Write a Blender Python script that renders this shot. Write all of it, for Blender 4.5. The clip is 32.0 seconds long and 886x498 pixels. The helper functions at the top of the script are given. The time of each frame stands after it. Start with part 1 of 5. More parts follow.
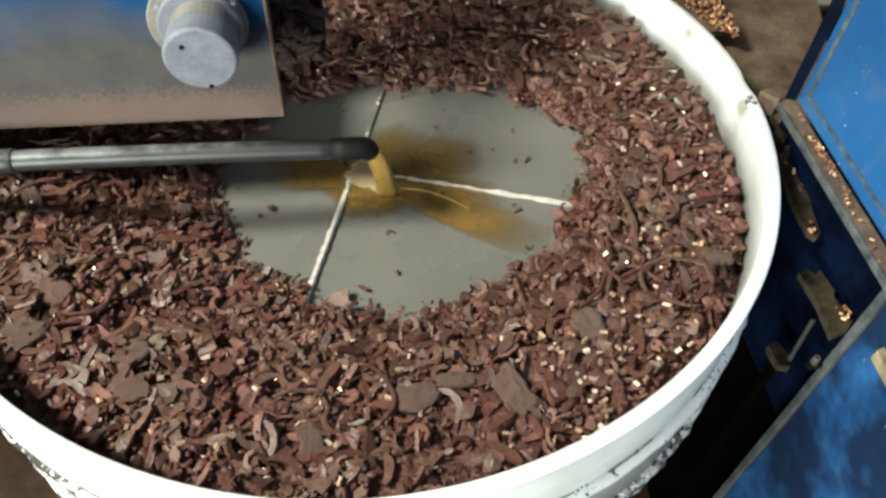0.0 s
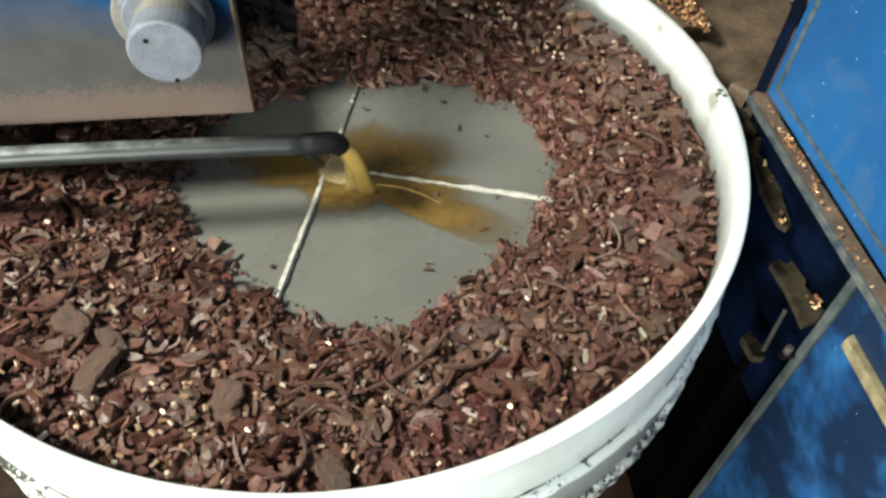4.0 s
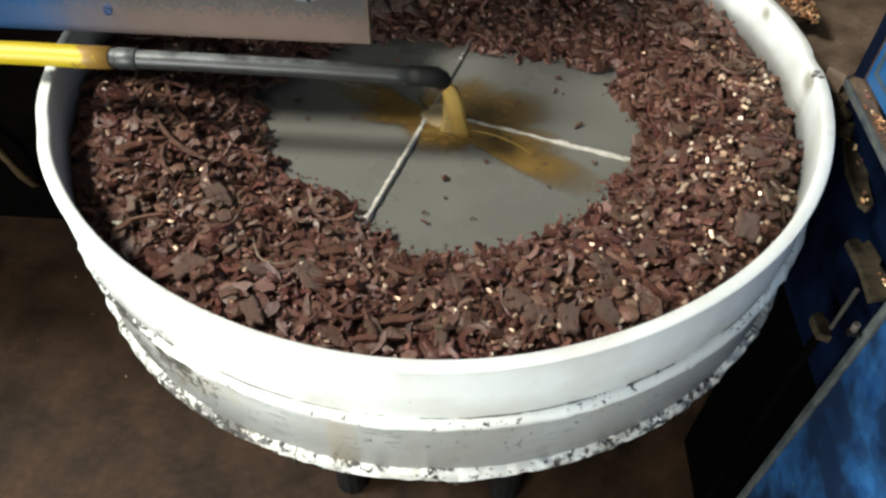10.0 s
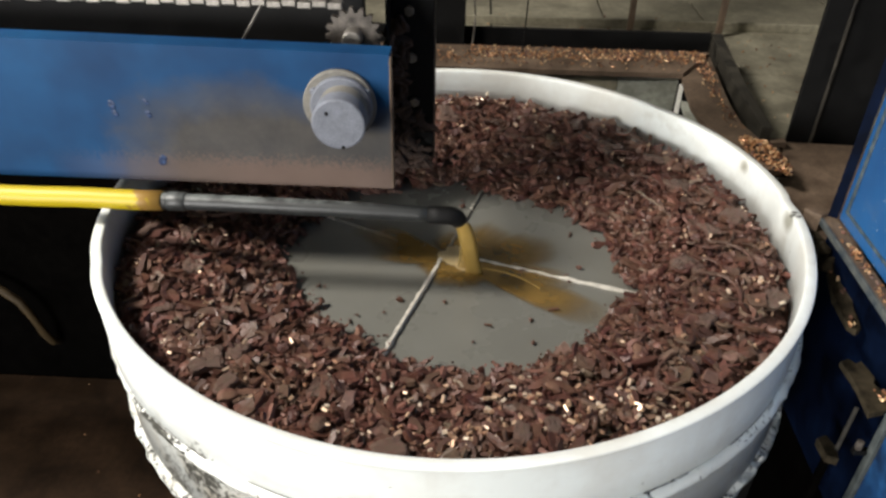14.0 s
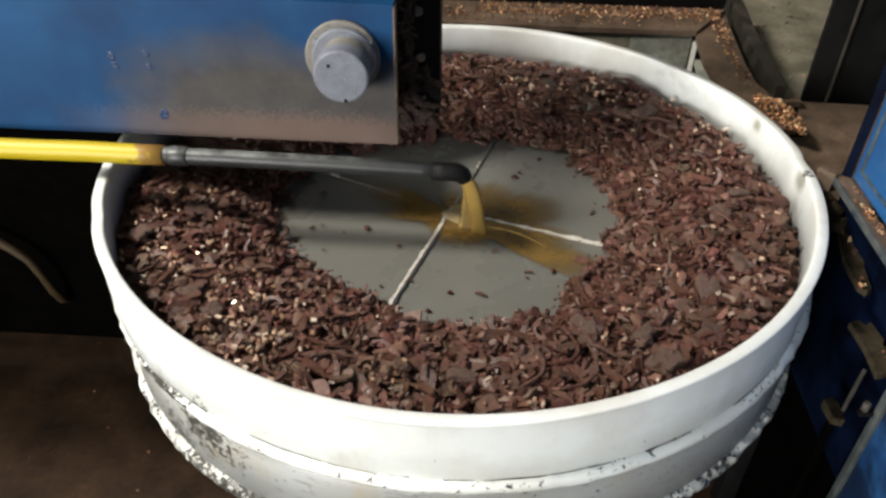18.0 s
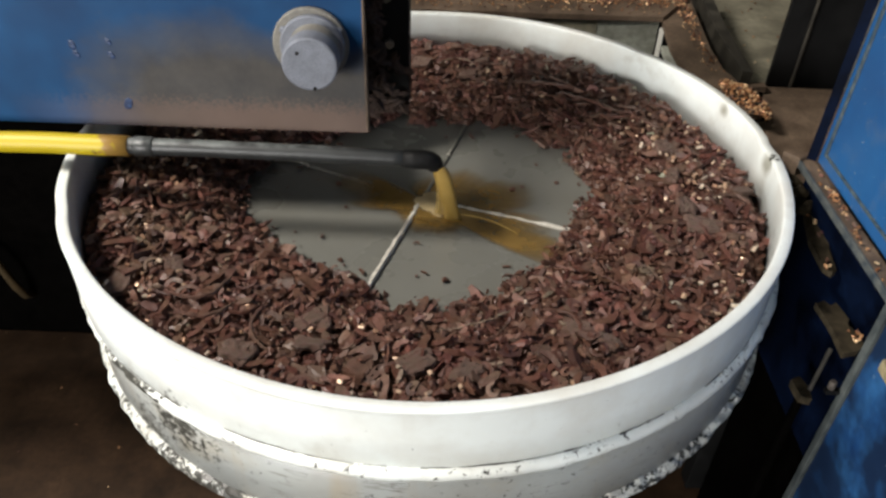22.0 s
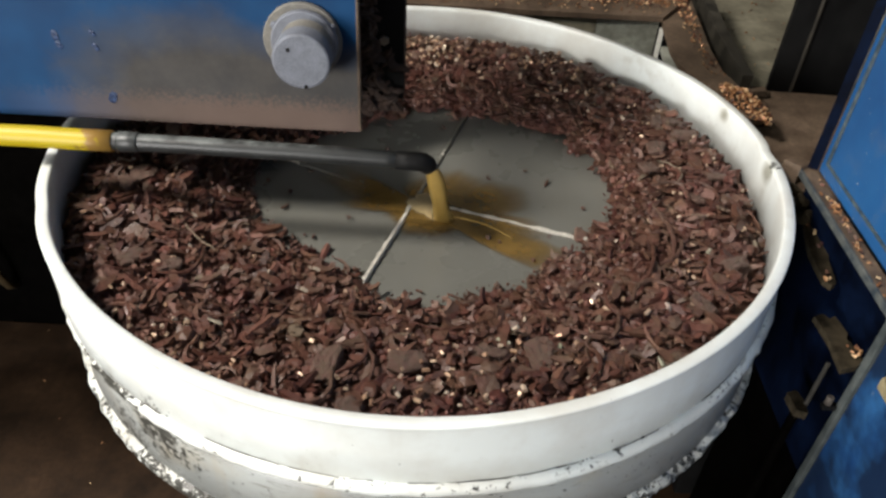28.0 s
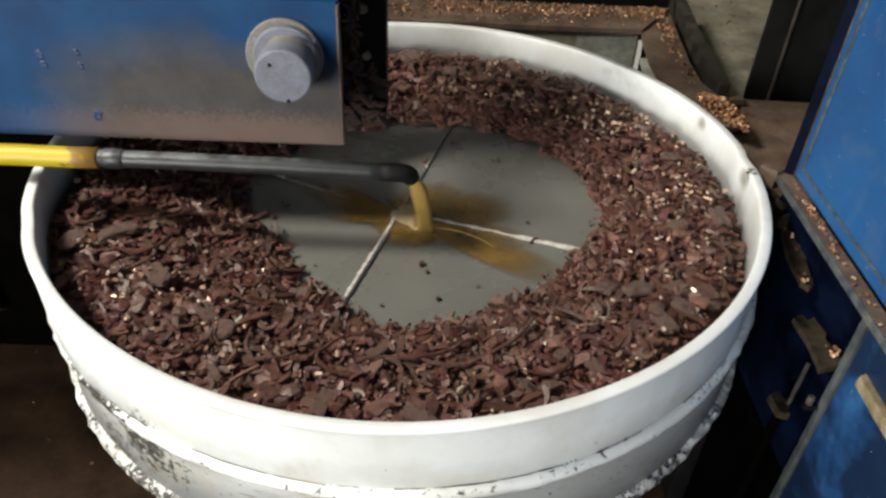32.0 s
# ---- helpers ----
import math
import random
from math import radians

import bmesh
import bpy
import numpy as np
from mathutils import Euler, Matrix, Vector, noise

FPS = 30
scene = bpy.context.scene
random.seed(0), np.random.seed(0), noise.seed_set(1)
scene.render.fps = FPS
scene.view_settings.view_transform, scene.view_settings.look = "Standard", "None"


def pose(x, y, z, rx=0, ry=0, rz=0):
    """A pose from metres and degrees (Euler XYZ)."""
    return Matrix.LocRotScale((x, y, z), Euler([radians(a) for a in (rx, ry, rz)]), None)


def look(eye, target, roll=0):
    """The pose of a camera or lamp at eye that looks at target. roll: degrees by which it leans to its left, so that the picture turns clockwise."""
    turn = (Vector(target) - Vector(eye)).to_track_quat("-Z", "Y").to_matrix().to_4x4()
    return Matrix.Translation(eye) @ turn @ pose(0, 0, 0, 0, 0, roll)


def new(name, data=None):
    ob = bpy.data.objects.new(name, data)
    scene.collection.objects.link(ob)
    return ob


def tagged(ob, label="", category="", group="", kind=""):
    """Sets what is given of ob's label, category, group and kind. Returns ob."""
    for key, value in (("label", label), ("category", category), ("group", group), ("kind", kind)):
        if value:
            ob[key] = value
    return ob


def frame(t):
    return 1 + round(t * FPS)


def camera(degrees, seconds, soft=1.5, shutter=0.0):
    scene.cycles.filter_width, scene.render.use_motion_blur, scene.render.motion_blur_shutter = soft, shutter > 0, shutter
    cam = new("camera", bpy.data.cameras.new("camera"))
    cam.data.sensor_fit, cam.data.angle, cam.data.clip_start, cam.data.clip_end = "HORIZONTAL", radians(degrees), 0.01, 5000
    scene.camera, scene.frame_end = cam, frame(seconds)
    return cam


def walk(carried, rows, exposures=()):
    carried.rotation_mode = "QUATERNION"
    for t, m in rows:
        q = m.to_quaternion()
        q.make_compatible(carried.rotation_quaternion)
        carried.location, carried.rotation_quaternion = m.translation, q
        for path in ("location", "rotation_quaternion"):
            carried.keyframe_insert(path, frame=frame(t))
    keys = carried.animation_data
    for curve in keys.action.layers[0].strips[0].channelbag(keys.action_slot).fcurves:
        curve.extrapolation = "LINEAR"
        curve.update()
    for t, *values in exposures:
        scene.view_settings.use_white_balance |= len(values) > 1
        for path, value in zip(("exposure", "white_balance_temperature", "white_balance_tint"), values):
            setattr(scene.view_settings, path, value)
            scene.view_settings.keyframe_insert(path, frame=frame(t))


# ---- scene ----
RIM = 0.90          # height of the bowl's rim over the floor
DECK = RIM - 0.095  # level of the screen deck in the bowl

# ---------------------------------------------------------------- camera
cam = camera(61.03, 32.0, soft=2.7)
# seconds, place from the middle of the rim, then yaw, pitch and roll in degrees
PATH = [
    (0, 0.0046, -0.6502, 0.5386, -8.668, -50.430, 3.135),
    (0.5, 0.0163, -0.6633, 0.5304, -7.674, -49.523, 1.998),
    (1, 0.0168, -0.6640, 0.5301, -7.612, -49.577, 2.063),
    (1.5, 0.0173, -0.6649, 0.5276, -7.939, -49.580, 2.270),
    (2, 0.0174, -0.6630, 0.5290, -8.459, -49.821, 2.492),
    (2.5, 0.0189, -0.6627, 0.5288, -8.837, -49.769, 2.696),
    (3, 0.0196, -0.6622, 0.5272, -9.410, -49.789, 3.059),
    (3.5, 0.0201, -0.6610, 0.5302, -9.678, -49.858, 3.267),
    (5.5, 0.0226, -0.6645, 0.5282, -10.472, -49.502, 3.420),
    (6, 0.0203, -0.6640, 0.5292, -9.846, -49.234, 3.132),
    (6.5, 0.0199, -0.6640, 0.5304, -9.402, -49.018, 2.940),
    (7, 0.0167, -0.6661, 0.5320, -7.416, -48.123, 1.769),
    (7.5, 0.0167, -0.6694, 0.5449, -6.344, -47.163, 1.295),
    (8, 0.0147, -0.6864, 0.5492, -4.777, -46.048, 0.615),
    (8.5, 0.0040, -0.7087, 0.5420, -6.272, -47.198, -2.187),
    (9, 0.0156, -0.7282, 0.5392, -8.078, -49.063, -1.725),
    (9.5, 0.0337, -0.7564, 0.5233, -0.518, -48.700, 0.043),
    (10, 0.0367, -0.7738, 0.5173, 1.819, -48.743, 1.546),
    (10.5, 0.0423, -0.7905, 0.5088, 1.158, -47.893, 0.935),
    (11, 0.0403, -0.8078, 0.5077, -0.035, -46.759, 1.211),
    (11.5, 0.0336, -0.8239, 0.5123, -0.955, -42.971, 1.313),
    (12, 0.0321, -0.8420, 0.5136, -0.632, -40.085, 0.768),
    (12.5, 0.0252, -0.8536, 0.5169, 0.031, -38.298, 0.983),
    (13, 0.0295, -0.8630, 0.5156, 2.181, -36.128, 0.577),
    (13.5, 0.0244, -0.8648, 0.5155, 2.206, -35.003, 0.776),
    (15.5, 0.0151, -0.8574, 0.5114, 1.711, -35.586, 2.237),
    (16, 0.0144, -0.8568, 0.5086, 1.644, -36.041, 2.387),
    (16.5, 0.0143, -0.8578, 0.5074, 1.683, -36.319, 2.403),
    (17, 0.0182, -0.8584, 0.5057, 2.145, -36.712, 2.212),
    (17.5, 0.0199, -0.8577, 0.5044, 2.502, -37.173, 1.688),
    (18, 0.0271, -0.8603, 0.5008, 3.034, -37.651, 0.911),
    (18.5, 0.0333, -0.8568, 0.5011, 1.809, -37.916, 0.786),
    (19, 0.0337, -0.8531, 0.4987, 1.381, -38.368, 0.925),
    (19.5, 0.0290, -0.8532, 0.5001, 1.290, -38.645, 0.983),
    (20, 0.0269, -0.8546, 0.4994, 1.000, -38.847, 1.033),
    (20.5, 0.0251, -0.8559, 0.4990, 0.294, -38.706, 1.265),
    (21, 0.0269, -0.8586, 0.4997, 0.334, -38.445, 1.308),
    (21.5, 0.0258, -0.8575, 0.5000, 0.080, -38.513, 1.674),
    (22, 0.0237, -0.8593, 0.4989, 0.090, -38.464, 1.837),
    (22.5, 0.0212, -0.8592, 0.5006, 0.077, -38.279, 1.764),
    (23, 0.0231, -0.8602, 0.5004, 0.634, -38.001, 1.721),
    (23.5, 0.0207, -0.8586, 0.5019, 0.455, -38.104, 1.977),
    (24, 0.0225, -0.8564, 0.4992, 0.769, -38.092, 1.898),
    (24.5, 0.0195, -0.8556, 0.5005, 0.381, -38.224, 2.248),
    (26.5, 0.0223, -0.8415, 0.4965, 0.426, -39.199, 3.021),
    (27, 0.0222, -0.8358, 0.4955, -0.380, -39.199, 2.963),
    (27.5, 0.0211, -0.8318, 0.4965, -0.776, -39.227, 3.539),
    (28, 0.0226, -0.8322, 0.4965, -0.742, -39.071, 3.440),
    (28.5, 0.0245, -0.8323, 0.4976, -1.090, -38.931, 3.478),
    (29, 0.0295, -0.8339, 0.4966, -0.990, -38.721, 3.099),
    (29.5, 0.0295, -0.8351, 0.4967, -1.343, -38.591, 3.132),
    (30, 0.0281, -0.8372, 0.4974, -1.377, -38.407, 3.197),
    (30.5, 0.0257, -0.8416, 0.4981, -1.599, -38.162, 3.237),
    (31, 0.0231, -0.8419, 0.5004, -1.840, -38.026, 3.445),
    (31.5, 0.0270, -0.8448, 0.4993, -1.345, -37.854, 3.028),
    (32, 0.0319, -0.8458, 0.4973, -1.472, -37.769, 2.797),
]


def eye_pose(x, y, z, yaw, pitch, roll):
    a, b = radians(yaw), radians(pitch)
    ahead = Vector((-math.sin(a) * math.cos(b), math.cos(a) * math.cos(b), math.sin(b)))
    eye = Vector((x, y, z + RIM))
    return look(eye, eye + ahead, roll)


EXPOSURES = [(0, 0.58, 6600, 2), (5, 0.58, 6500, 0), (7.5, 0.58, 6500, 0), (9.5, 0.26, 6500, 4), (12, -0.05, 6600, 11), (15.5, 0.08, 6700, 11), (21, -0.11, 6650, 11), (32, -0.12, 6650, 11)]
walk(cam, [(row[0], eye_pose(*row[1:])) for row in PATH], exposures=EXPOSURES)

# ---------------------------------------------------------------- light
world = bpy.data.worlds.new("world")
scene.world = world
world.use_nodes = True
sky = world.node_tree.nodes.new("ShaderNodeTexSky")
sky.sky_type, sky.sun_disc = "NISHITA", False
sky.sun_elevation, sky.sun_rotation = radians(55), radians(200)
world.node_tree.links.new(sky.outputs[0], world.node_tree.nodes["Background"].inputs[0])
world.node_tree.nodes["Background"].inputs[1].default_value = 0.1


def area_lamp(name, m, size_x, size_y, watts, colour):
    data = bpy.data.lights.new(name, "AREA")
    data.shape, data.size, data.size_y, data.energy, data.color = "RECTANGLE", size_x, size_y, watts, colour
    lamp = new(name, data)
    lamp.matrix_world = m
    return lamp


area_lamp("skylight_daylight", look((-2.0, -0.58, 3.36), (0, -0.1, 0.9)), 0.64, 0.64, 158, (1.0, 0.955, 0.895))
area_lamp("door_daylight", look((-1.75, -2.98, 1.3), (0, 0, 0.9)), 1.3, 0.9, 142, (0.99, 0.985, 0.97))


# ---------------------------------------------------------------- materials
def material(name, build):
    m = bpy.data.materials.new(name)
    m.use_nodes = True
    t = m.node_tree
    build(t, t.nodes["Principled BSDF"], lambda a, b: t.links.new(a, b))
    return m


def noise_node(t, scale, detail=4, rough=0.6, coord="Object"):
    n = t.nodes.new("ShaderNodeTexNoise")
    n.inputs["Scale"].default_value, n.inputs["Detail"].default_value = scale, detail
    n.inputs["Roughness"].default_value = rough
    c = t.nodes.new("ShaderNodeTexCoord")
    t.links.new(c.outputs[coord], n.inputs["Vector"])
    return n


def ramp_node(t, source, stops):
    r = t.nodes.new("ShaderNodeValToRGB")
    while len(r.color_ramp.elements) < len(stops):
        r.color_ramp.elements.new(0.5)
    for e, (at, c) in zip(r.color_ramp.elements, stops):
        e.position, e.color = at, (*c, 1) if len(c) == 3 else c
    t.links.new(source, r.inputs["Fac"])
    return r


def mix_node(t, fac, a, b):
    m = t.nodes.new("ShaderNodeMix")
    m.data_type = "RGBA"
    for k, v in ((0, fac), (6, a), (7, b)):
        if isinstance(v, bpy.types.NodeSocket):
            t.links.new(v, m.inputs[k])
        else:
            m.inputs[k].default_value = (*v, 1) if isinstance(v, tuple) else v
    return m.outputs[2]


def bump_node(t, bsdf, height, strength, distance):
    b = t.nodes.new("ShaderNodeBump")
    b.inputs["Strength"].default_value, b.inputs["Distance"].default_value = strength, distance
    t.links.new(height, b.inputs["Height"])
    t.links.new(b.outputs[0], bsdf.inputs["Normal"])


def plain(name, colour, rough=0.5, metal=0.0, vary=0.35, scale=30, bump=0.0, second=None, gloss=0.5):
    """A surface of one colour with two scales of variation and fine relief."""
    def build(t, p, link):
        big, fine = noise_node(t, scale), noise_node(t, scale * 9, 6)
        dark = tuple(c * (1 - vary) for c in colour)
        base = ramp_node(t, big.outputs["Fac"], [(0.3, dark), (0.7, second or colour)])
        fac = ramp_node(t, fine.outputs["Fac"], [(0.35, (0.75,) * 3), (0.65, (1.1,) * 3)])
        mul = t.nodes.new("ShaderNodeMix")
        mul.data_type, mul.blend_type = "RGBA", "MULTIPLY"
        mul.inputs[0].default_value = 1
        link(base.outputs[0], mul.inputs[6])
        link(fac.outputs[0], mul.inputs[7])
        link(mul.outputs[2], p.inputs["Base Color"])
        rr = ramp_node(t, big.outputs["Fac"], [(0.3, (max(rough - 0.1, 0.02),) * 3), (0.7, (min(rough + 0.1, 1),) * 3)])
        link(rr.outputs[0], p.inputs["Roughness"])
        p.inputs["Metallic"].default_value, p.inputs["Specular IOR Level"].default_value = metal, gloss
        if bump:
            bump_node(t, p, fine.outputs["Fac"], 0.5, bump)
    return material(name, build)


def gradient(t, axis, start, end):
    """0 to 1 along an axis of the object, in metres."""
    c, s = t.nodes.new("ShaderNodeTexCoord"), t.nodes.new("ShaderNodeSeparateXYZ")
    m = t.nodes.new("ShaderNodeMapRange")
    t.links.new(c.outputs["Object"], s.inputs[0])
    t.links.new(s.outputs[axis], m.inputs["Value"])
    m.inputs["From Min"].default_value, m.inputs["From Max"].default_value = start, end
    return m.outputs[0]


def calc(t, kind, a, b):
    m = t.nodes.new("ShaderNodeMath")
    m.operation, m.use_clamp = kind, True
    for k, v in enumerate((a, b)):
        if isinstance(v, bpy.types.NodeSocket):
            t.links.new(v, m.inputs[k])
        else:
            m.inputs[k].default_value = v
    return m.outputs[0]


def near(t, place, reach):
    """1 at a place of the object, 0 beyond the reach."""
    c, d = t.nodes.new("ShaderNodeTexCoord"), t.nodes.new("ShaderNodeVectorMath")
    d.operation = "DISTANCE"
    d.inputs[1].default_value = place
    m = t.nodes.new("ShaderNodeMapRange")
    t.links.new(c.outputs["Object"], d.inputs[0])
    t.links.new(d.outputs["Value"], m.inputs["Value"])
    m.inputs["From Min"].default_value, m.inputs["From Max"].default_value = reach, 0
    return m.outputs[0]


def island(t):
    return t.nodes.new("ShaderNodeNewGeometry").outputs["Random Per Island"]


def white_build(chips):
    """White paint, dulled by dirt; chips: places where it has flaked down to black steel, and how widely it flakes elsewhere."""
    def build(t, p, link):
        dirt, fine = noise_node(t, 9, 5), noise_node(t, 70, 5)
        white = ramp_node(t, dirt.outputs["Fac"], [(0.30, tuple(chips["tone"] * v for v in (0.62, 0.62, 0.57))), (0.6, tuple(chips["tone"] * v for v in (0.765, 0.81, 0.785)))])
        flake = noise_node(t, 130, 4, 0.75)
        level = None
        for place, reach in chips["at"]:
            n = near(t, place, reach)
            level = n if level is None else calc(t, "MAXIMUM", level, n)
        spread = calc(t, "MULTIPLY", noise_node(t, 14, 2).outputs["Fac"], chips["all"])
        level = spread if level is None else calc(t, "ADD", calc(t, "MULTIPLY", level, 0.25), spread)
        mask = ramp_node(t, calc(t, "ADD", flake.outputs["Fac"], level), [(0.735, (0,) * 3), (0.765, (1,) * 3)])
        stain = ramp_node(t, calc(t, "ADD", noise_node(t, 22, 4).outputs["Fac"], calc(t, "MULTIPLY", level, 0.8)), [(0.62, (0,) * 3), (1.0, (0.7,) * 3)])
        c = mix_node(t, stain.outputs[0], white.outputs[0], (0.32, 0.28, 0.2))
        for place, reach in chips.get("stains", ()):
            soak = ramp_node(t, calc(t, "ADD", near(t, place, reach), calc(t, "MULTIPLY", noise_node(t, 60, 3).outputs["Fac"], 0.3)), [(0.3, (0,) * 3), (0.8, (0.75,) * 3)])
            c = mix_node(t, soak.outputs[0], c, (0.21, 0.20, 0.14))
        drip = t.nodes.new("ShaderNodeTexNoise")
        place, flatten = t.nodes.new("ShaderNodeTexCoord"), t.nodes.new("ShaderNodeMapping")
        flatten.inputs["Scale"].default_value = (1, 1, 0.08)
        link(place.outputs["Object"], flatten.inputs["Vector"])
        link(flatten.outputs[0], drip.inputs["Vector"])
        drip.inputs["Scale"].default_value, drip.inputs["Detail"].default_value = 34, 4
        streak = ramp_node(t, drip.outputs["Fac"], [(0.55, (0,) * 3), (0.8, (chips["drips"],) * 3)])
        c = mix_node(t, streak.outputs[0], c, (0.30, 0.25, 0.17))
        c = mix_node(t, mask.outputs[0], c, (0.035, 0.035, 0.03))
        lines, squash = t.nodes.new("ShaderNodeTexNoise"), t.nodes.new("ShaderNodeMapping")
        squash.inputs["Scale"].default_value = (1, 1, 9)
        link(place.outputs["Object"], squash.inputs["Vector"])
        link(squash.outputs[0], lines.inputs["Vector"])
        lines.inputs["Scale"].default_value, lines.inputs["Detail"].default_value = 9, 3
        crack = ramp_node(t, lines.outputs["Fac"], [(0.485, (0,) * 3), (0.495, (1,) * 3), (0.505, (1,) * 3), (0.515, (0,) * 3)])
        some = ramp_node(t, noise_node(t, 18, 2).outputs["Fac"], [(0.5, (0,) * 3), (0.62, (chips["cracks"],) * 3)])
        c = mix_node(t, calc(t, "MULTIPLY", crack.outputs[0], some.outputs[0]), c, (0.12, 0.11, 0.09))
        link(c, p.inputs["Base Color"])
        p.inputs["Roughness"].default_value = 0.42
        bump_node(t, p, fine.outputs["Fac"], 0.25, 0.0006)
    return build


WHITE = material("white_paint", white_build({"at": [((-0.235, -0.385, -0.085), 0.04), ((0.445, -0.02, 0.0), 0.02)], "all": 0.08, "stains": [((0.436, -0.018, -0.012), 0.022), ((0.418, 0.125, -0.01), 0.016)], "drips": 0.12, "cracks": 0.0, "tone": 1.0}))
# The low tone is shade below the bead; drips, cracks and flakes are wear.
WORN_SHADED_WHITE = material("worn_shaded_white_paint", white_build({"at": [((-0.235, -0.385, -0.118), 0.075), ((-0.29, -0.345, -0.17), 0.05)], "all": 0.20, "drips": 0.85, "cracks": 0.8, "tone": 0.42}))
WHITE_EDGE = material("chipped_white_edge", white_build({"at": [((-0.2, -0.4, -0.2), 0.12)], "all": 0.41, "drips": 0.5, "cracks": 0.3, "tone": 0.9}))
WHITE_BEAD = material("caked_white_bead", white_build({"at": [((-0.3, -0.34, -0.09), 0.08)], "all": 0.24, "drips": 0.3, "cracks": 0.6, "tone": 1.0}))
SEAM = plain("white_sealant", (0.72, 0.69, 0.60), 0.5, vary=0.45, scale=120, bump=0.001)


def worn_seam_build(t, p, link):
    """Sealant that has worn off down to the grey screen but for a few scraps."""
    left = ramp_node(t, noise_node(t, 48, 3).outputs["Fac"], [(0.59, (0,) * 3), (0.65, (0.8,) * 3)])
    link(mix_node(t, left.outputs[0], (0.125, 0.123, 0.105), (0.62, 0.59, 0.50)), p.inputs["Base Color"])
    p.inputs["Roughness"].default_value = 0.5


WORN_SEAM = material("worn_off_sealant", worn_seam_build)


def deck_build(t, p, link):
    big, fine = noise_node(t, 7, 4), noise_node(t, 600, 2)
    c = ramp_node(t, big.outputs["Fac"], [(0.3, (0.138, 0.138, 0.121)), (0.7, (0.168, 0.169, 0.150))])
    tan = ramp_node(t, noise_node(t, 5, 4).outputs["Fac"], [(0.5, (0,) * 3), (0.8, (0.3,) * 3)])
    link(mix_node(t, tan.outputs[0], c.outputs[0], (0.19, 0.165, 0.12)), p.inputs["Base Color"])
    r = ramp_node(t, big.outputs["Fac"], [(0.35, (0.24,) * 3), (0.7, (0.4,) * 3)])
    link(r.outputs[0], p.inputs["Roughness"])
    bump_node(t, p, fine.outputs["Fac"], 0.12, 0.0004)


GREY_DECK = material("grey_wet_screen", deck_build)


def chip_build(light, dark, rough):
    def build(t, p, link):
        c = ramp_node(t, island(t), [(0.0, dark), (0.35, tuple(0.6 * a + 0.4 * b for a, b in zip(dark, light))), (0.58, (0.5 * light[0] + 0.5 * dark[0], 0.60 * light[1] + 0.4 * dark[1], 0.60 * light[2] + 0.4 * dark[2])), (0.84, light), (0.85, (1.0 * light[0], 1.12 * light[1], 1.1 * light[2])), (1.0, (1.25 * light[0], 1.45 * light[1], 1.5 * light[2]))])
        g = noise_node(t, 140, 4)
        m = ramp_node(t, g.outputs["Fac"], [(0.3, (0.6,) * 3), (0.7, (1.15,) * 3)])
        mul = t.nodes.new("ShaderNodeMix")
        mul.data_type, mul.blend_type = "RGBA", "MULTIPLY"
        mul.inputs[0].default_value = 1
        link(c.outputs[0], mul.inputs[6])
        link(m.outputs[0], mul.inputs[7])
        drift = ramp_node(t, noise_node(t, 11, 3).outputs["Fac"], [(0.36, (0.88, 1.10, 1.00)), (0.5, (0.98, 1.02, 1.02)), (0.64, (1.06, 0.97, 1.06))])
        tint = t.nodes.new("ShaderNodeMix")
        tint.data_type, tint.blend_type = "RGBA", "MULTIPLY"
        tint.inputs[0].default_value = 1
        link(mul.outputs[2], tint.inputs[6])
        link(drift.outputs[0], tint.inputs[7])
        link(tint.outputs[2], p.inputs["Base Color"])
        wet = ramp_node(t, island(t), [(0.0, (rough + 0.12,) * 3), (0.5, (rough - 0.2,) * 3), (1.0, (rough + 0.1,) * 3)])
        link(wet.outputs[0], p.inputs["Roughness"])
        p.inputs["Specular IOR Level"].default_value = 0.36
        bump_node(t, p, g.outputs["Fac"], 0.6, 0.003)
    return build


BROWN = material("brown_chips", chip_build((0.184, 0.079, 0.056), (0.050, 0.0168, 0.0118), 0.48))
BROWN_FLAT = material("brown_flakes", chip_build((0.172, 0.090, 0.066), (0.086, 0.040, 0.030), 0.55))

FLAKE = material("taupe_flakes", chip_build((0.185, 0.108, 0.083), (0.125, 0.066, 0.050), 0.58))


def packed_build(t, p, link):
    """Fine crumbs and dust packed between the chips."""
    lumps, grit = noise_node(t, 120, 5, 0.7), noise_node(t, 420, 4, 0.7)
    c = ramp_node(t, lumps.outputs["Fac"], [(0.3, (0.062, 0.027, 0.020)), (0.5, (0.115, 0.053, 0.040)), (0.7, (0.170, 0.085, 0.064))])
    speck = ramp_node(t, grit.outputs["Fac"], [(0.68, (0,) * 3), (0.76, (0.5,) * 3)])
    link(mix_node(t, speck.outputs[0], c.outputs[0], (0.22, 0.14, 0.10)), p.inputs["Base Color"])
    p.inputs["Roughness"].default_value, p.inputs["Specular IOR Level"].default_value = 0.6, 0.3
    bump_node(t, p, lumps.outputs["Fac"], 0.9, 0.006)


PACKED = material("packed_brown_crumbs", packed_build)
PALE = material("pale_shreds", chip_build((0.40, 0.31, 0.24), (0.20, 0.13, 0.09), 0.5))


def copper_build(t, p, link):
    c = ramp_node(t, island(t), [(0.0, (0.38, 0.21, 0.13)), (0.5, (0.55, 0.38, 0.25)), (1.0, (0.84, 0.73, 0.58))])
    link(c.outputs[0], p.inputs["Base Color"])
    p.inputs["Metallic"].default_value, p.inputs["Roughness"].default_value = 0.35, 0.38


COPPER = material("copper_grains", copper_build)


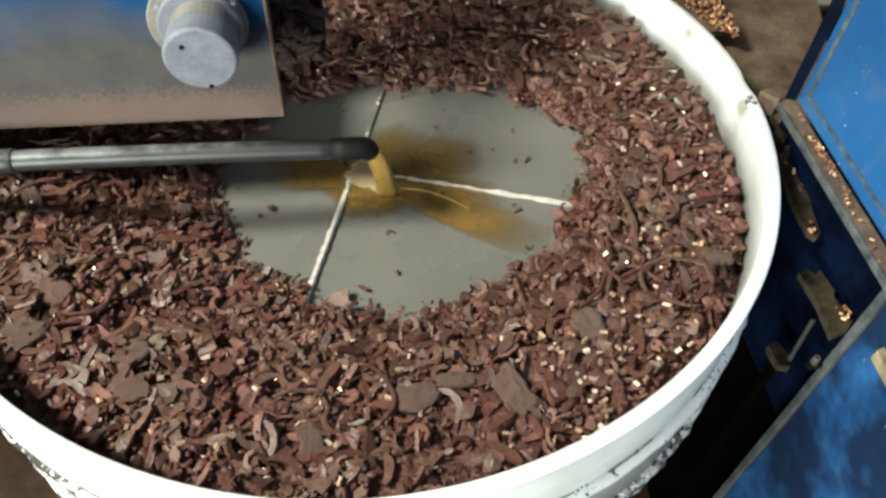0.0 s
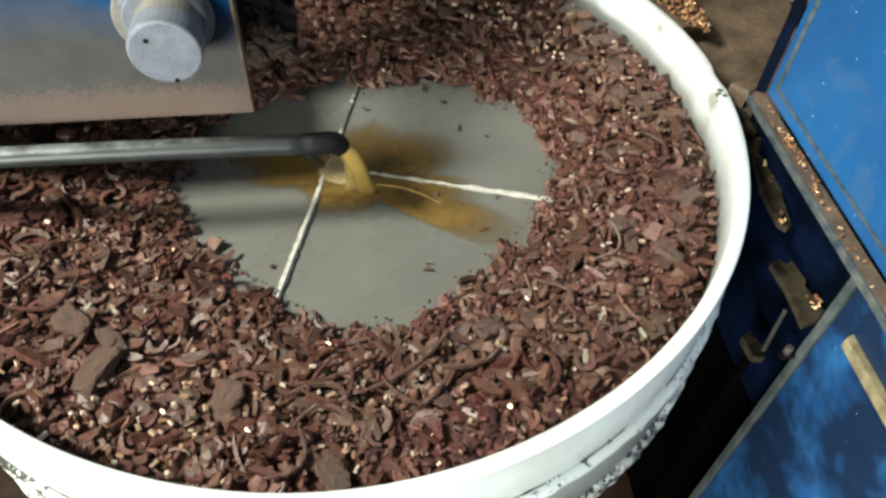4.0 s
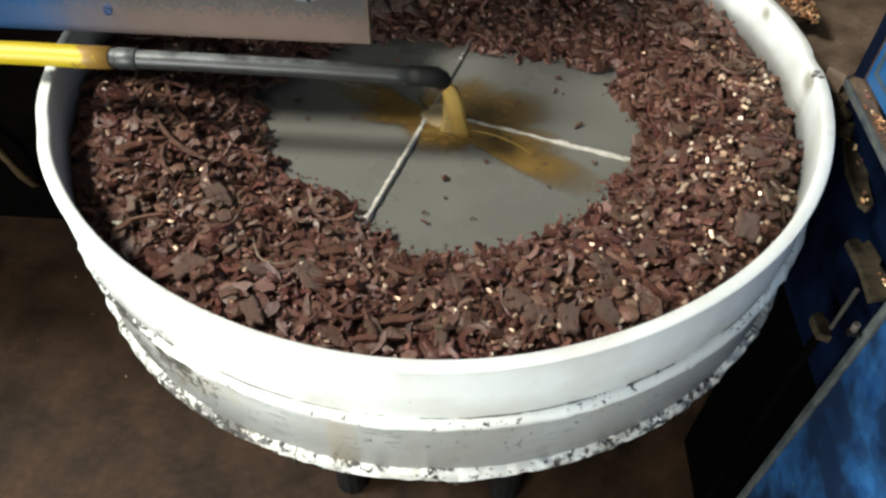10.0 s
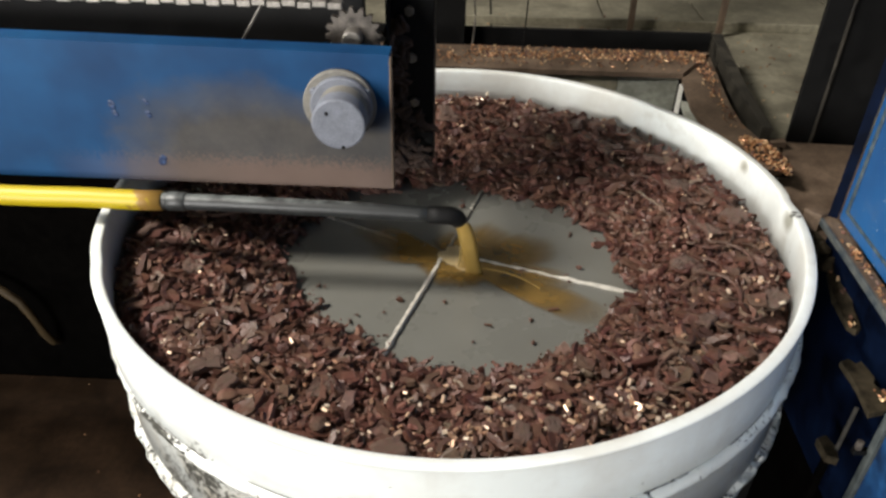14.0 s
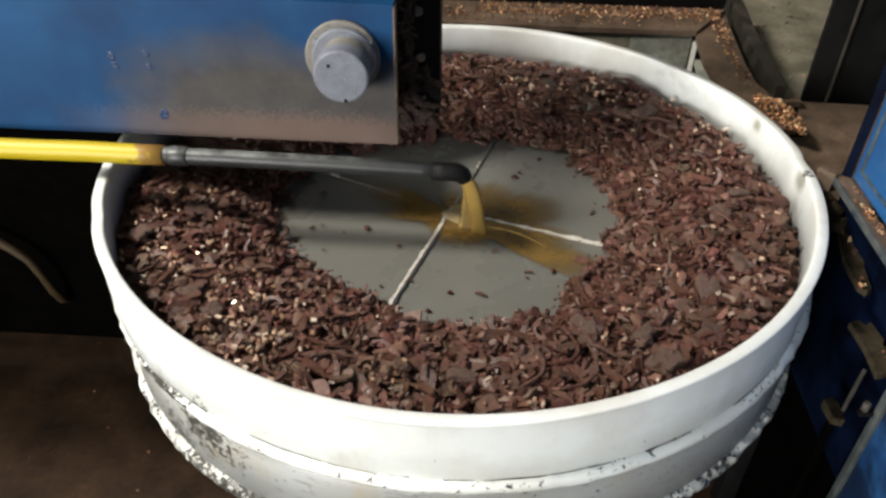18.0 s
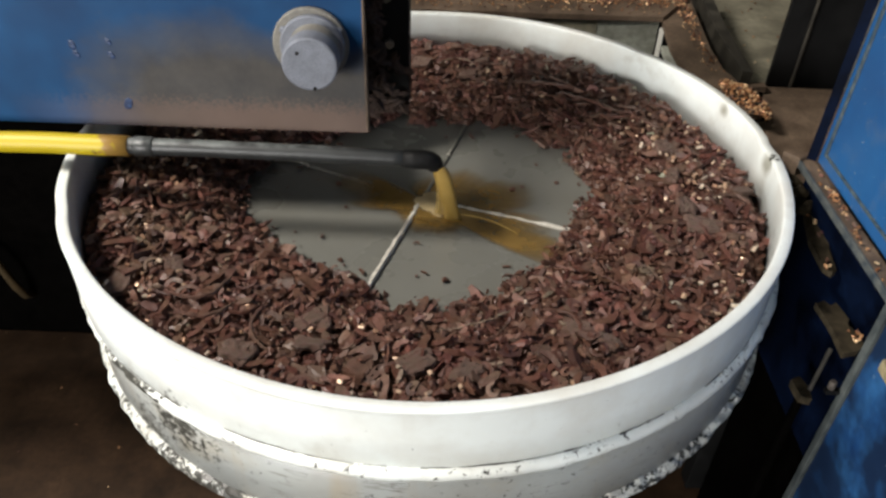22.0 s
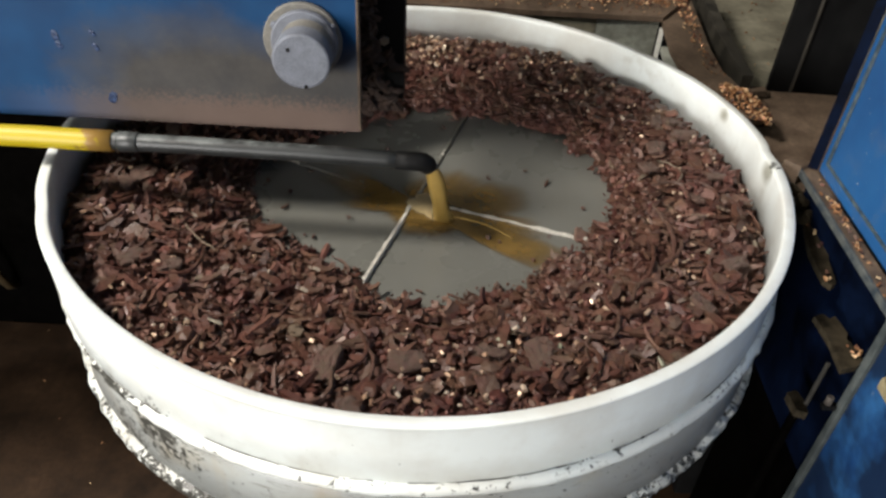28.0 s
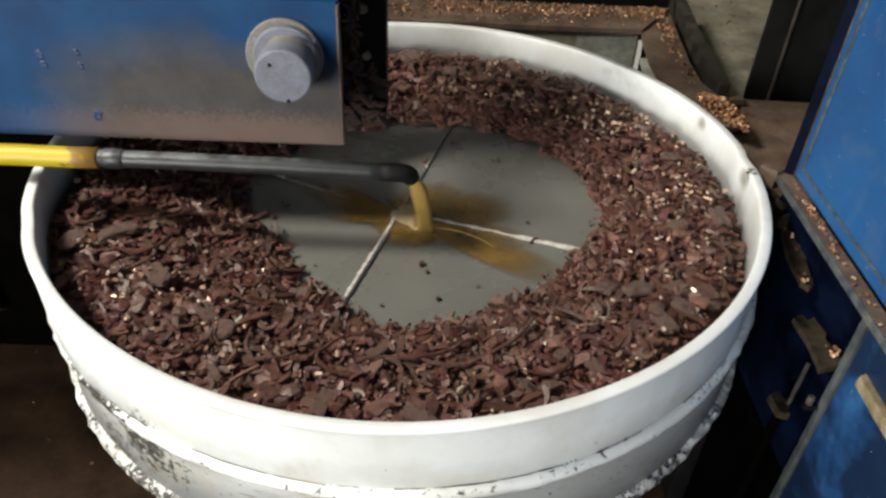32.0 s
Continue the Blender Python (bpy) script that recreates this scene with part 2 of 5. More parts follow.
def dull_copper_build(t, p, link):
    c = ramp_node(t, island(t), [(0.0, (0.22, 0.09, 0.04)), (0.6, (0.46, 0.24, 0.11)), (1.0, (0.75, 0.55, 0.32))])
    link(c.outputs[0], p.inputs["Base Color"])
    p.inputs["Metallic"].default_value, p.inputs["Roughness"].default_value = 0.4, 0.4


DULL_COPPER = material("dull_copper_grains", dull_copper_build)


def dusty_blue_build(t, p, link):
    """Blue paint, under rusty dust that thickens towards the low end of the beam."""
    paint = ramp_node(t, noise_node(t, 9, 3).outputs["Fac"], [(0.3, (0.0016, 0.030, 0.092)), (0.7, (0.0038, 0.057, 0.155))])
    fine = noise_node(t, 60, 5)
    blotch = noise_node(t, 30, 5, 0.65)
    dust = ramp_node(t, blotch.outputs["Fac"], [(0.3, (0.052, 0.046, 0.036)), (0.7, (0.076, 0.067, 0.053))])
    along, up = gradient(t, 0, -0.05, 0.12), gradient(t, 2, 0.158, 0.066)
    level = calc(t, "MULTIPLY", along, up)
    cloud = noise_node(t, 11, 4, 0.6)
    level = calc(t, "ADD", level, calc(t, "MULTIPLY", calc(t, "SUBTRACT", cloud.outputs["Fac"], 0.47), 0.62))
    level = calc(t, "MULTIPLY", level, gradient(t, 0, -0.18, -0.05))
    clean = near(t, (0.30, -0.04, 0.165), 0.12)
    level = calc(t, "SUBTRACT", level, calc(t, "MULTIPLY", clean, 0.65))
    mask = ramp_node(t, calc(t, "ADD", level, calc(t, "MULTIPLY", calc(t, "SUBTRACT", fine.outputs["Fac"], 0.5), 0.3)), [(0.14, (0,) * 3), (0.36, (0.48,) * 3), (0.8, (0.9,) * 3)])
    c = mix_node(t, mask.outputs[0], paint.outputs[0], dust.outputs[0])
    grit = noise_node(t, 230, 4, 0.7)
    rust = ramp_node(t, calc(t, "ADD", grit.outputs["Fac"], gradient(t, 2, 0.055, -0.004)), [(0.7, (0,) * 3), (1.35, (0.6,) * 3)])
    c = mix_node(t, calc(t, "MULTIPLY", rust.outputs[0], gradient(t, 0, -0.1, 0.15)), c, (0.150, 0.098, 0.076))
    link(c, p.inputs["Base Color"])
    rough = ramp_node(t, mask.outputs[0], [(0.0, (0.55,) * 3), (1.0, (0.85,) * 3)])
    link(rough.outputs[0], p.inputs["Roughness"])
    p.inputs["Specular IOR Level"].default_value = 0.2
    bump_node(t, p, fine.outputs["Fac"], 0.3, 0.0008)


DUSTY_BLUE = material("dusty_blue_paint", dusty_blue_build)


def speckled_blue_build(t, p, link):
    paint = ramp_node(t, noise_node(t, 5, 5).outputs["Fac"], [(0.3, (0.007, 0.050, 0.16)), (0.75, (0.014, 0.098, 0.26))])
    dust = ramp_node(t, noise_node(t, 16, 6, 0.7).outputs["Fac"], [(0.55, (0,) * 3), (0.85, (0.55,) * 3)])
    c = mix_node(t, dust.outputs[0], paint.outputs[0], (0.10, 0.12, 0.14))
    specks = ramp_node(t, noise_node(t, 230, 1, 0.3).outputs["Fac"], [(0.765, (0,) * 3), (0.785, (1,) * 3)])
    c = mix_node(t, calc(t, "MULTIPLY", specks.outputs[0], 0.7), c, (0.5, 0.5, 0.45))
    link(c, p.inputs["Base Color"])
    p.inputs["Roughness"].default_value = 0.4


BLUE = material("speckled_blue_paint", speckled_blue_build)


def panel_blue_build(t, p, link):
    """Blue paint under dark grime, rubbed clear in cloudy patches."""
    paint = ramp_node(t, noise_node(t, 26, 5, 0.7).outputs["Fac"], [(0.3, (0.004, 0.040, 0.15)), (0.75, (0.030, 0.14, 0.34))])
    grime = ramp_node(t, noise_node(t, 9, 4, 0.6).outputs["Fac"], [(0.47, (0.94,) * 3), (0.70, (0,) * 3)])
    c = mix_node(t, grime.outputs[0], paint.outputs[0], (0.003, 0.010, 0.030))
    specks = ramp_node(t, noise_node(t, 260, 1, 0.3).outputs["Fac"], [(0.80, (0,) * 3), (0.83, (0.6,) * 3)])
    link(mix_node(t, specks.outputs[0], c, (0.35, 0.40, 0.42)), p.inputs["Base Color"])
    p.inputs["Roughness"].default_value = 0.45


PANEL_BLUE = material("mottled_blue_panel", panel_blue_build)
DUSTY_LIP = plain("dusty_blue_lip", (0.024, 0.048, 0.075), 0.65, vary=0.5, scale=60, second=(0.105, 0.110, 0.098))
DUSTY_SEAM = plain("grey_dusted_blue_seam", (0.030, 0.075, 0.125), 0.65, vary=0.6, scale=90, bump=0.0006, second=(0.080, 0.108, 0.118))
CHIP_BLUE = plain("bare_blue_dent", (0.003, 0.018, 0.07), 0.5, vary=0.5, scale=200, second=(0.008, 0.04, 0.13))
# Machine blue taken almost to black: the shade on skirt and flange is in it.
SHADE_BLUE = plain("shade_darkened_blue", (0.001, 0.002, 0.006), 0.6, vary=0.6, scale=14, second=(0.0022, 0.007, 0.024), gloss=0.05)


def pipe_build(t, p, link):
    scuff_shine = noise_node(t, 38, 5, 0.7)
    # Pale scuffs held to the upper side, where they also paint a highlight.
    m = ramp_node(t, calc(t, "MULTIPLY", scuff_shine.outputs["Fac"], gradient(t, 2, 0.001, 0.009)), [(0.36, (0,) * 3), (0.58, (0.45,) * 3)])
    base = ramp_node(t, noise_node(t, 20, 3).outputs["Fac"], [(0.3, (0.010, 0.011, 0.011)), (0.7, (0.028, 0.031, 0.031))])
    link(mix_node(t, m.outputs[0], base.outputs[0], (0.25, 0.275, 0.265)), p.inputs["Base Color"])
    p.inputs["Roughness"].default_value = 0.45


BLACK_PIPE = material("scuffed_highlit_black_pipe", pipe_build)


def sleeve_build(t, p, link):
    grime = ramp_node(t, noise_node(t, 45, 4).outputs["Fac"], [(0.66, (0,) * 3), (0.74, (0.85,) * 3)])
    c = mix_node(t, grime.outputs[0], (0.42, 0.320, 0.004), (0.15, 0.09, 0.02))
    end = ramp_node(t, calc(t, "ADD", noise_node(t, 60, 3).outputs["Fac"], gradient(t, 0, -0.42, -0.33)), [(0.9, (0,) * 3), (1.3, (1,) * 3)])
    link(mix_node(t, end.outputs[0], c, (0.26, 0.15, 0.03)), p.inputs["Base Color"])
    p.inputs["Roughness"].default_value = 0.5


YELLOW = material("yellow_sleeve", sleeve_build)
DULL_YELLOW = plain("dull_yellow_hose", (0.055, 0.032, 0.006), 0.7, vary=0.6, scale=12)
BLACK = plain("black_steel", (0.006, 0.006, 0.006), 0.65, vary=0.6, scale=20, gloss=0.2)
# Nearly lightless colour that paints deep shadow onto the machinery.
SHADE_BLACK = plain("deep_shade_black", (0.0022, 0.002, 0.0018), 0.98, vary=0.5, scale=6, gloss=0.0)
BLACK_DIRTY = plain("dirty_black_steel", (0.018, 0.016, 0.012), 0.6, vary=0.5, scale=25, second=(0.05, 0.044, 0.032))
BOLT = plain("blue_grey_bolt", (0.17, 0.185, 0.22), 0.55, vary=0.3, scale=90, bump=0.0008)
BOLT_SIDE = plain("tan_dusted_bolt_side", (0.20, 0.19, 0.165), 0.7, vary=0.4, scale=60)
FLOOR = plain("oily_floor", (0.016, 0.009, 0.005), 0.6, vary=0.5, scale=6, bump=0.002, second=(0.056, 0.031, 0.016), gloss=0.2)
SHEET = plain("dim_grey_sheet", (0.28, 0.29, 0.24), 0.5, vary=0.4, scale=12, second=(0.46, 0.48, 0.41))
TEAL = plain("teal_dusted_edge", (0.028, 0.042, 0.048), 0.75, vary=0.5, scale=40, bump=0.001, second=(0.066, 0.078, 0.076))
STRAW = plain("straw_dusted_strip", (0.16, 0.125, 0.06), 0.75, vary=0.45, scale=50, bump=0.001, second=(0.30, 0.25, 0.14))
GREY_STEEL = plain("dusty_grey_steel", (0.23, 0.21, 0.15), 0.5, vary=0.45, scale=9, second=(0.32, 0.30, 0.22))
HIGHLIGHT_EDGE = plain("highlit_sheet_edge", (0.7, 0.7, 0.64), 0.35, 0.0, vary=0.2, scale=30)
MUD = plain("dark_caked_mud", (0.034, 0.020, 0.014), 0.8, vary=0.5, scale=60, bump=0.003, second=(0.085, 0.050, 0.036))
RUSTY = plain("rusty_dusted_steel", (0.105, 0.066, 0.041), 0.7, vary=0.5, scale=18, bump=0.001, second=(0.165, 0.115, 0.076))
TAN = plain("tan_dusted_strip", (0.022, 0.017, 0.010), 0.85, vary=0.5, scale=60, bump=0.002, second=(0.060, 0.048, 0.030), gloss=0.1)
STEEL = plain("worn_steel", (0.30, 0.28, 0.25), 0.4, 0.7, vary=0.4, scale=60)
DULL_STEEL = plain("greasy_dull_steel", (0.05, 0.042, 0.034), 0.5, 0.3, vary=0.5, scale=70, second=(0.16, 0.14, 0.12))
SPRING = plain("spring_steel", (0.05, 0.045, 0.04), 0.5, 0.4, vary=0.4, scale=30)
WALLS = plain("wall_plaster", (0.24, 0.235, 0.21), 0.85, vary=0.2, scale=2)


def water_build(colour, alpha, rough, depth=0.0):
    """Cloudy water; with a depth, it grows clearer where the film is thinner."""
    def build(t, p, link):
        cloud = noise_node(t, 26, 4)
        c = ramp_node(t, cloud.outputs["Fac"], [(0.3, tuple(0.7 * v for v in colour)), (0.7, colour)])
        link(c.outputs[0], p.inputs["Base Color"])
        p.inputs["Alpha"].default_value, p.inputs["Roughness"].default_value = alpha, rough
        if depth:
            thick = calc(t, "MULTIPLY", gradient(t, 2, 0.0, depth), calc(t, "ADD", cloud.outputs["Fac"], 0.45))
            link(calc(t, "MULTIPLY", thick, alpha), p.inputs["Alpha"])
        bump_node(t, p, noise_node(t, 70, 3).outputs["Fac"], 0.3, 0.002)
    return build


AMBER = material("amber_film", water_build((0.215, 0.132, 0.037), 0.9, 0.15, 0.0007))
SPLASH = material("pale_splash", water_build((0.58, 0.40, 0.13), 0.55, 0.2))
AMBER_THICK = material("amber_stream", water_build((0.56, 0.37, 0.10), 0.76, 0.12))
FOAM = material("pale_foam", water_build((0.78, 0.61, 0.33), 0.6, 0.3, 0.0012))


# ---------------------------------------------------------------- mesh helpers
def mesh_from(name, verts, faces, materials, smooth=False, indices=None):
    me = bpy.data.meshes.new(name)
    me.from_pydata([tuple(v) for v in verts], [], [tuple(f) for f in faces])
    for m in materials if isinstance(materials, (list, tuple)) else [materials]:
        me.materials.append(m)
    if indices is not None:
        me.polygons.foreach_set("material_index", indices)
    if smooth:
        me.polygons.foreach_set("use_smooth", [True] * len(me.polygons))
    me.update()
    return me


def part(name, bm, mat, parent, label="", smooth=False):
    """Links a bmesh as one mesh under a thing or a part."""
    me = bpy.data.meshes.new(name)
    bm.normal_update()
    bm.to_mesh(me)
    bm.free()
    for m in mat if isinstance(mat, (list, tuple)) else [mat]:
        me.materials.append(m)
    if smooth:
        me.polygons.foreach_set("use_smooth", [True] * len(me.polygons))
    ob = new(name, me)
    ob.parent = parent
    if label:
        tagged(ob, label)
    return ob


def thing(name, at, label, category, group="", kind=""):
    return tagged(at_place(new(name), at), label, category, group, kind)


def at_place(ob, at):
    ob.location = at
    return ob


def box(x0, x1, y0, y1, z0, z1, bevel=0.002, bm=None):
    bm = bm or bmesh.new()
    made = bmesh.ops.create_cube(bm, size=1, matrix=Matrix.Translation(((x0 + x1) / 2, (y0 + y1) / 2, (z0 + z1) / 2)) @ Matrix.Diagonal((x1 - x0, y1 - y0, z1 - z0, 1)))
    if bevel:
        edges = {e for v in made["verts"] for e in v.link_edges}
        bmesh.ops.bevel(bm, geom=list(edges), offset=bevel, segments=2, profile=0.5, affect="EDGES")
    return bm


def turned(profile, steps=96, wobble=None):
    """A surface turned about z from (radius, height) pairs; closed where the profile closes."""
    bm = bmesh.new()
    rings = []
    for k in range(steps):
        a = 2 * math.pi * k / steps
        ring = []
        for n, (r, z) in enumerate(profile):
            if wobble:
                r, z = wobble(n, a, r, z)
            ring.append(bm.verts.new((r * math.cos(a), r * math.sin(a), z)))
        rings.append(ring)
    for k in range(steps):
        p, q = rings[k], rings[(k + 1) % steps]
        for n in range(len(profile)):
            m = (n + 1) % len(profile)
            bm.faces.new((p[n], q[n], q[m], p[m]))
    return bm


def tube(points, radius, sides=14, caps=True):
    """A round bar along points; radius is a number or one for each point."""
    bm = bmesh.new()
    points = [Vector(p) for p in points]
    radii = radius if isinstance(radius, (list, tuple)) else [radius] * len(points)
    rings = []
    for n, p in enumerate(points):
        d = (points[min(n + 1, len(points) - 1)] - points[max(n - 1, 0)]).normalized()
        q = d.to_track_quat("Z", "Y").to_matrix()
        rings.append([bm.verts.new(p + q @ Vector((radii[n] * math.cos(2 * math.pi * k / sides), radii[n] * math.sin(2 * math.pi * k / sides), 0))) for k in range(sides)])
    for a, b in zip(rings, rings[1:]):
        for k in range(sides):
            bm.faces.new((a[k], a[(k + 1) % sides], b[(k + 1) % sides], b[k]))
    if caps:
        bm.faces.new(rings[0][::-1])
        bm.faces.new(rings[-1])
    return bm


def cylinder(centre, axis, radius, length, sides=32, bevel=0.002):
    bm = bmesh.new()
    q = Vector(axis).to_track_quat("Z", "Y").to_matrix().to_4x4()
    bmesh.ops.create_cone(bm, cap_ends=True, segments=sides, radius1=radius, radius2=radius, depth=length, matrix=Matrix.Translation(centre) @ q)
    if bevel:
        rim = [e for e in bm.edges if any(len(f.verts) > 4 for f in e.link_faces)]
        bmesh.ops.bevel(bm, geom=rim, offset=bevel, segments=2, profile=0.5, affect="EDGES")
    return bm


# ---------------------------------------------------------------- the hall
def setting(name, bm, mat, label, category):
    ob = part(name, bm, mat, None, label)
    return tagged(ob, label, category, kind="structure")


def joined_boxes(*boxes):
    bm = bmesh.new()
    for b in boxes:
        box(*b, 0, bm)
    return bm


setting("floor", box(-3.2, 3.2, -3.25, 3.2, -0.1, 0.0, 0), FLOOR, "dark oily brown workshop floor with spilled dust", "floor")
setting("wall_north", box(-3.2, 3.2, 3.0, 3.2, 0.0, 3.4, 0), WALLS, "plain dim workshop wall", "wall")
setting("wall_east", box(3.0, 3.2, -3.05, 3.0, 0.0, 3.4, 0), WALLS, "plain dim workshop wall", "wall")
setting("wall_west", box(-3.2, -3.0, -3.05, 3.0, 0.0, 3.4, 0), WALLS, "plain dim workshop wall", "wall")
setting("wall_south", joined_boxes((-3.2, -2.45, -3.25, -3.05, 0.0, 3.4), (-1.05, 3.2, -3.25, -3.05, 0.0, 3.4), (-2.45, -1.05, -3.25, -3.05, 2.1, 3.4)), WALLS, "plain workshop wall with an open doorway", "wall")
setting("ceiling", joined_boxes((-3.2, -2.4, -3.25, 3.2, 3.4, 3.5), (-1.6, 3.2, -3.25, 3.2, 3.4, 3.5), (-2.4, -1.6, -3.25, -0.98, 3.4, 3.5), (-2.4, -1.6, -0.18, 3.2, 3.4, 3.5)), WALLS, "plain workshop ceiling with one skylight opening", "ceiling")


# ---------------------------------------------------------------- bowl
def rim_dents(n, a, r, z):
    """The rim is a little out of round, with a kink on either side."""
    r += 0.0032 * math.cos(a) ** 2 + 0.0008 * math.sin(3 * a + 0.6) + 0.0005 * math.sin(7 * a)
    for at, depth, wide in ((0.02, 0.0045, 0.035), (-2.72, 0.002, 0.05), (0.72, 0.002, 0.05)):
        d = (a - at + math.pi) % (2 * math.pi) - math.pi
        r -= depth * math.exp(-(d / wide) ** 2)
    return r, z + 0.0012 * math.sin(2 * a + 1)


def rough_edge(amount, seed, left=-0.0032, rise=0.0):
    """Uneven skin; the outline is a little out of round and sits higher by so much from the front round to the machine's side."""
    def wobble(n, a, r, z):
        d = (a + math.pi) % (2 * math.pi) - math.pi
        f = min(1.0, max(0.0, (d + 2.35) / 0.6))
        z += rise * f * f * (3 - 2 * f)
        k = noise.noise((math.cos(a) * 22, math.sin(a) * 22 + n * 0.6, seed))
        j = noise.noise((math.cos(a) * 60, math.sin(a) * 60 + n * 1.1, seed + 5))
        return r + ((0.0032 if math.cos(a) > 0 else -left) * math.cos(a) ** 2 if r > 0.43 else 0) + amount * (0.6 * k + 0.7 * j), z + amount * 0.7 * (j - 0.4 * k)
    return wobble


bowl = thing("vibrating_bowl", (0, 0, RIM), "white painted round vibrating screen bowl, chipped and stained", "bowl")
part("upper_band", turned([(0.4495, -0.0056), (0.4501, -0.0040), (0.4503, -0.0022), (0.4500, -0.0008), (0.4490, 0.0), (0.4395, 0.0), (0.4382, -0.0006), (0.4374, -0.002), (0.437, -0.006), (0.437, -0.0945), (0.4495, -0.0945), (0.4493, -0.04), (0.4493, -0.008)], 192, rim_dents), WHITE, bowl, smooth=True)
part("bead", turned([(0.4495 + 0.0082 * math.cos(k * math.pi / 5), -0.0905 + 0.0082 * math.sin(k * math.pi / 5)) for k in range(10)], 300, rough_edge(0.0024, 1, 0.0065, 0.003)), WHITE_BEAD, bowl, "caked white bead round the bowl", smooth=True)
part("lower_band", turned([(0.4505, -0.094), (0.4515, -0.13), (0.453, -0.178), (0.43, -0.178), (0.43, -0.094)], 160, rough_edge(0.0008, 3, 0.009)), WORN_SHADED_WHITE, bowl, "white lower band, greyed by shade in its colour, with flaked black patches", smooth=True)
part("bottom_edge", turned([(0.452, -0.186), (0.4585, -0.189), (0.4605, -0.197), (0.457, -0.206), (0.44, -0.208), (0.436, -0.19)], 300, rough_edge(0.004, 7, 0.011, 0.012)), WHITE_EDGE, bowl, "ragged chipped white bottom flange")
for start, end in ((-2.3, -2.1), (-1.98, -1.62), (-1.55, -1.2), (-1.12, -1.0), (-0.86, -0.5)):
    spots = [(math.cos(start + (end - start) * k / 16) * 0.4512, math.sin(start + (end - start) * k / 16) * 0.4505, -0.0795 + 0.0012 * noise.noise((start * 9 + k * 0.4, 0, 0))) for k in range(17)]
    part("paint_crack", tube(spots, [0.0003 + 0.0009 * abs(noise.noise((k * 0.6, start, 4))) for k in range(17)], 5), BLACK_DIRTY, bowl, "dark hairline crack in the paint")
screen = part("screen", turned([(0.002, -0.095), (0.15, -0.095), (0.30, -0.0952), (0.4362, -0.0955), (0.4362, -0.099), (0.002, -0.099)], 64), GREY_DECK, bowl, "grey wet fine-mesh screen deck")
for turn, length in ((-107, 0.34), (-16.5, 0.30), (74, 0.33), (155, 0.30)):
    run = Vector((math.cos(radians(turn)), math.sin(radians(turn)), 0))
    side = Vector((-run.y, run.x, 0))
    spots = [Vector((-0.008, -0.006, -0.0922 if turn == -107 else -0.0940)) + run * length * k / 44 + side * 0.0016 * noise.noise((k * 0.5, turn, 0)) for k in range(45)]
    part("seam", tube(spots, [max(0.001, (0.0037 if turn == -107 else 0.0034) + (0.003 if turn == -107 else 0.0016) * noise.noise((k * 0.9, turn, 3))) for k in range(45)], 6), SEAM if turn < 0 else WORN_SEAM, screen, "lumpy white sealant line" if turn < 0 else "sealant line worn off to a few white scraps")

stand = thing("bowl_stand", (0, 0, 0), "dark steel stand with springs under the bowl", "stand")
part("drum", turned([(0.22, RIM - 0.32), (0.25, RIM - 0.30), (0.30, RIM - 0.209), (0.20, RIM - 0.209), (0.20, RIM - 0.32)], 48), BLACK, stand)
for k in range(6):
    a = radians(-70 + 60 * k)
    c = Vector((0.27 * math.cos(a), 0.27 * math.sin(a), 0))
    coil = [c + Vector((0.02 * math.cos(n * 0.7), 0.02 * math.sin(n * 0.7), RIM - 0.36 + 0.12 * n / 48)) for n in range(49)]
    part("spring", tube(coil, 0.0035, 6), SPRING, stand)
part("base_ring", turned([(0.20, RIM - 0.39), (0.29, RIM - 0.39), (0.29, RIM - 0.36), (0.20, RIM - 0.36)], 48), BLACK, stand)
for k in range(4):
    a = radians(45 + 90 * k)
    part("leg", cylinder((0.21 * math.cos(a), 0.21 * math.sin(a), (RIM - 0.39) / 2), (0, 0, 1), 0.03, RIM - 0.39, 12), BLACK, stand)
for k in range(9):
    a = radians(-128 + 22 * k)
    hook = Vector((0.446 * math.cos(a), 0.446 * math.sin(a), RIM - 0.2))
    part("clamp_hook", tube([hook, hook + Vector((0, 0, -0.022)), hook + Vector((-0.012 * math.cos(a), -0.012 * math.sin(a), -0.034))], 0.004, 6), BLACK_DIRTY, stand)


# ---------------------------------------------------------------- beam, bolt and pipe
def beam_plate(x0, x1, y0, y1, z0, z1):
    """A flat length of the beam, in two stretches, so that its upper edge can bend."""
    bm = box(x0, x1, y0, y1, z0, z1, 0)
    bmesh.ops.bisect_plane(bm, geom=bm.verts[:] + bm.edges[:] + bm.faces[:], plane_co=(-0.7, 0, 0), plane_no=(1, 0, 0))
    return bm


def sloped(bm):
    """The beam's upper edge drops a little towards its end."""
    for v in bm.verts:
        if v.co.z > 0.1:
            v.co.z -= 0.006 * (max(v.co.x, -0.7) + 0.1) / 0.426
    return bm


beam = thing("support_beam", (-0.4, -0.02, RIM + 0.04), "blue painted steel beam, dusty and rusty towards its end", "beam")
part("web", sloped(beam_plate(-2.598, 0.326, -0.04, -0.03, 0.0, 0.178)), DUSTY_BLUE, beam)
part("top_flange", sloped(beam_plate(-2.598, 0.326, -0.0298, -0.012, 0.17, 0.178)), DUSTY_BLUE, beam)
# Reaches far back out of view; the added width shades the scrap below.
part("bottom_flange", box(-2.598, 0.285, -0.0298, 0.16, 0.0, 0.008, 0.001), DUSTY_BLUE, beam)
part("end_plate", box(0.3262, 0.3285, -0.0395, -0.030, 0.0, 0.170, 0.0008), RUSTY, beam, "rusty brown end plate")
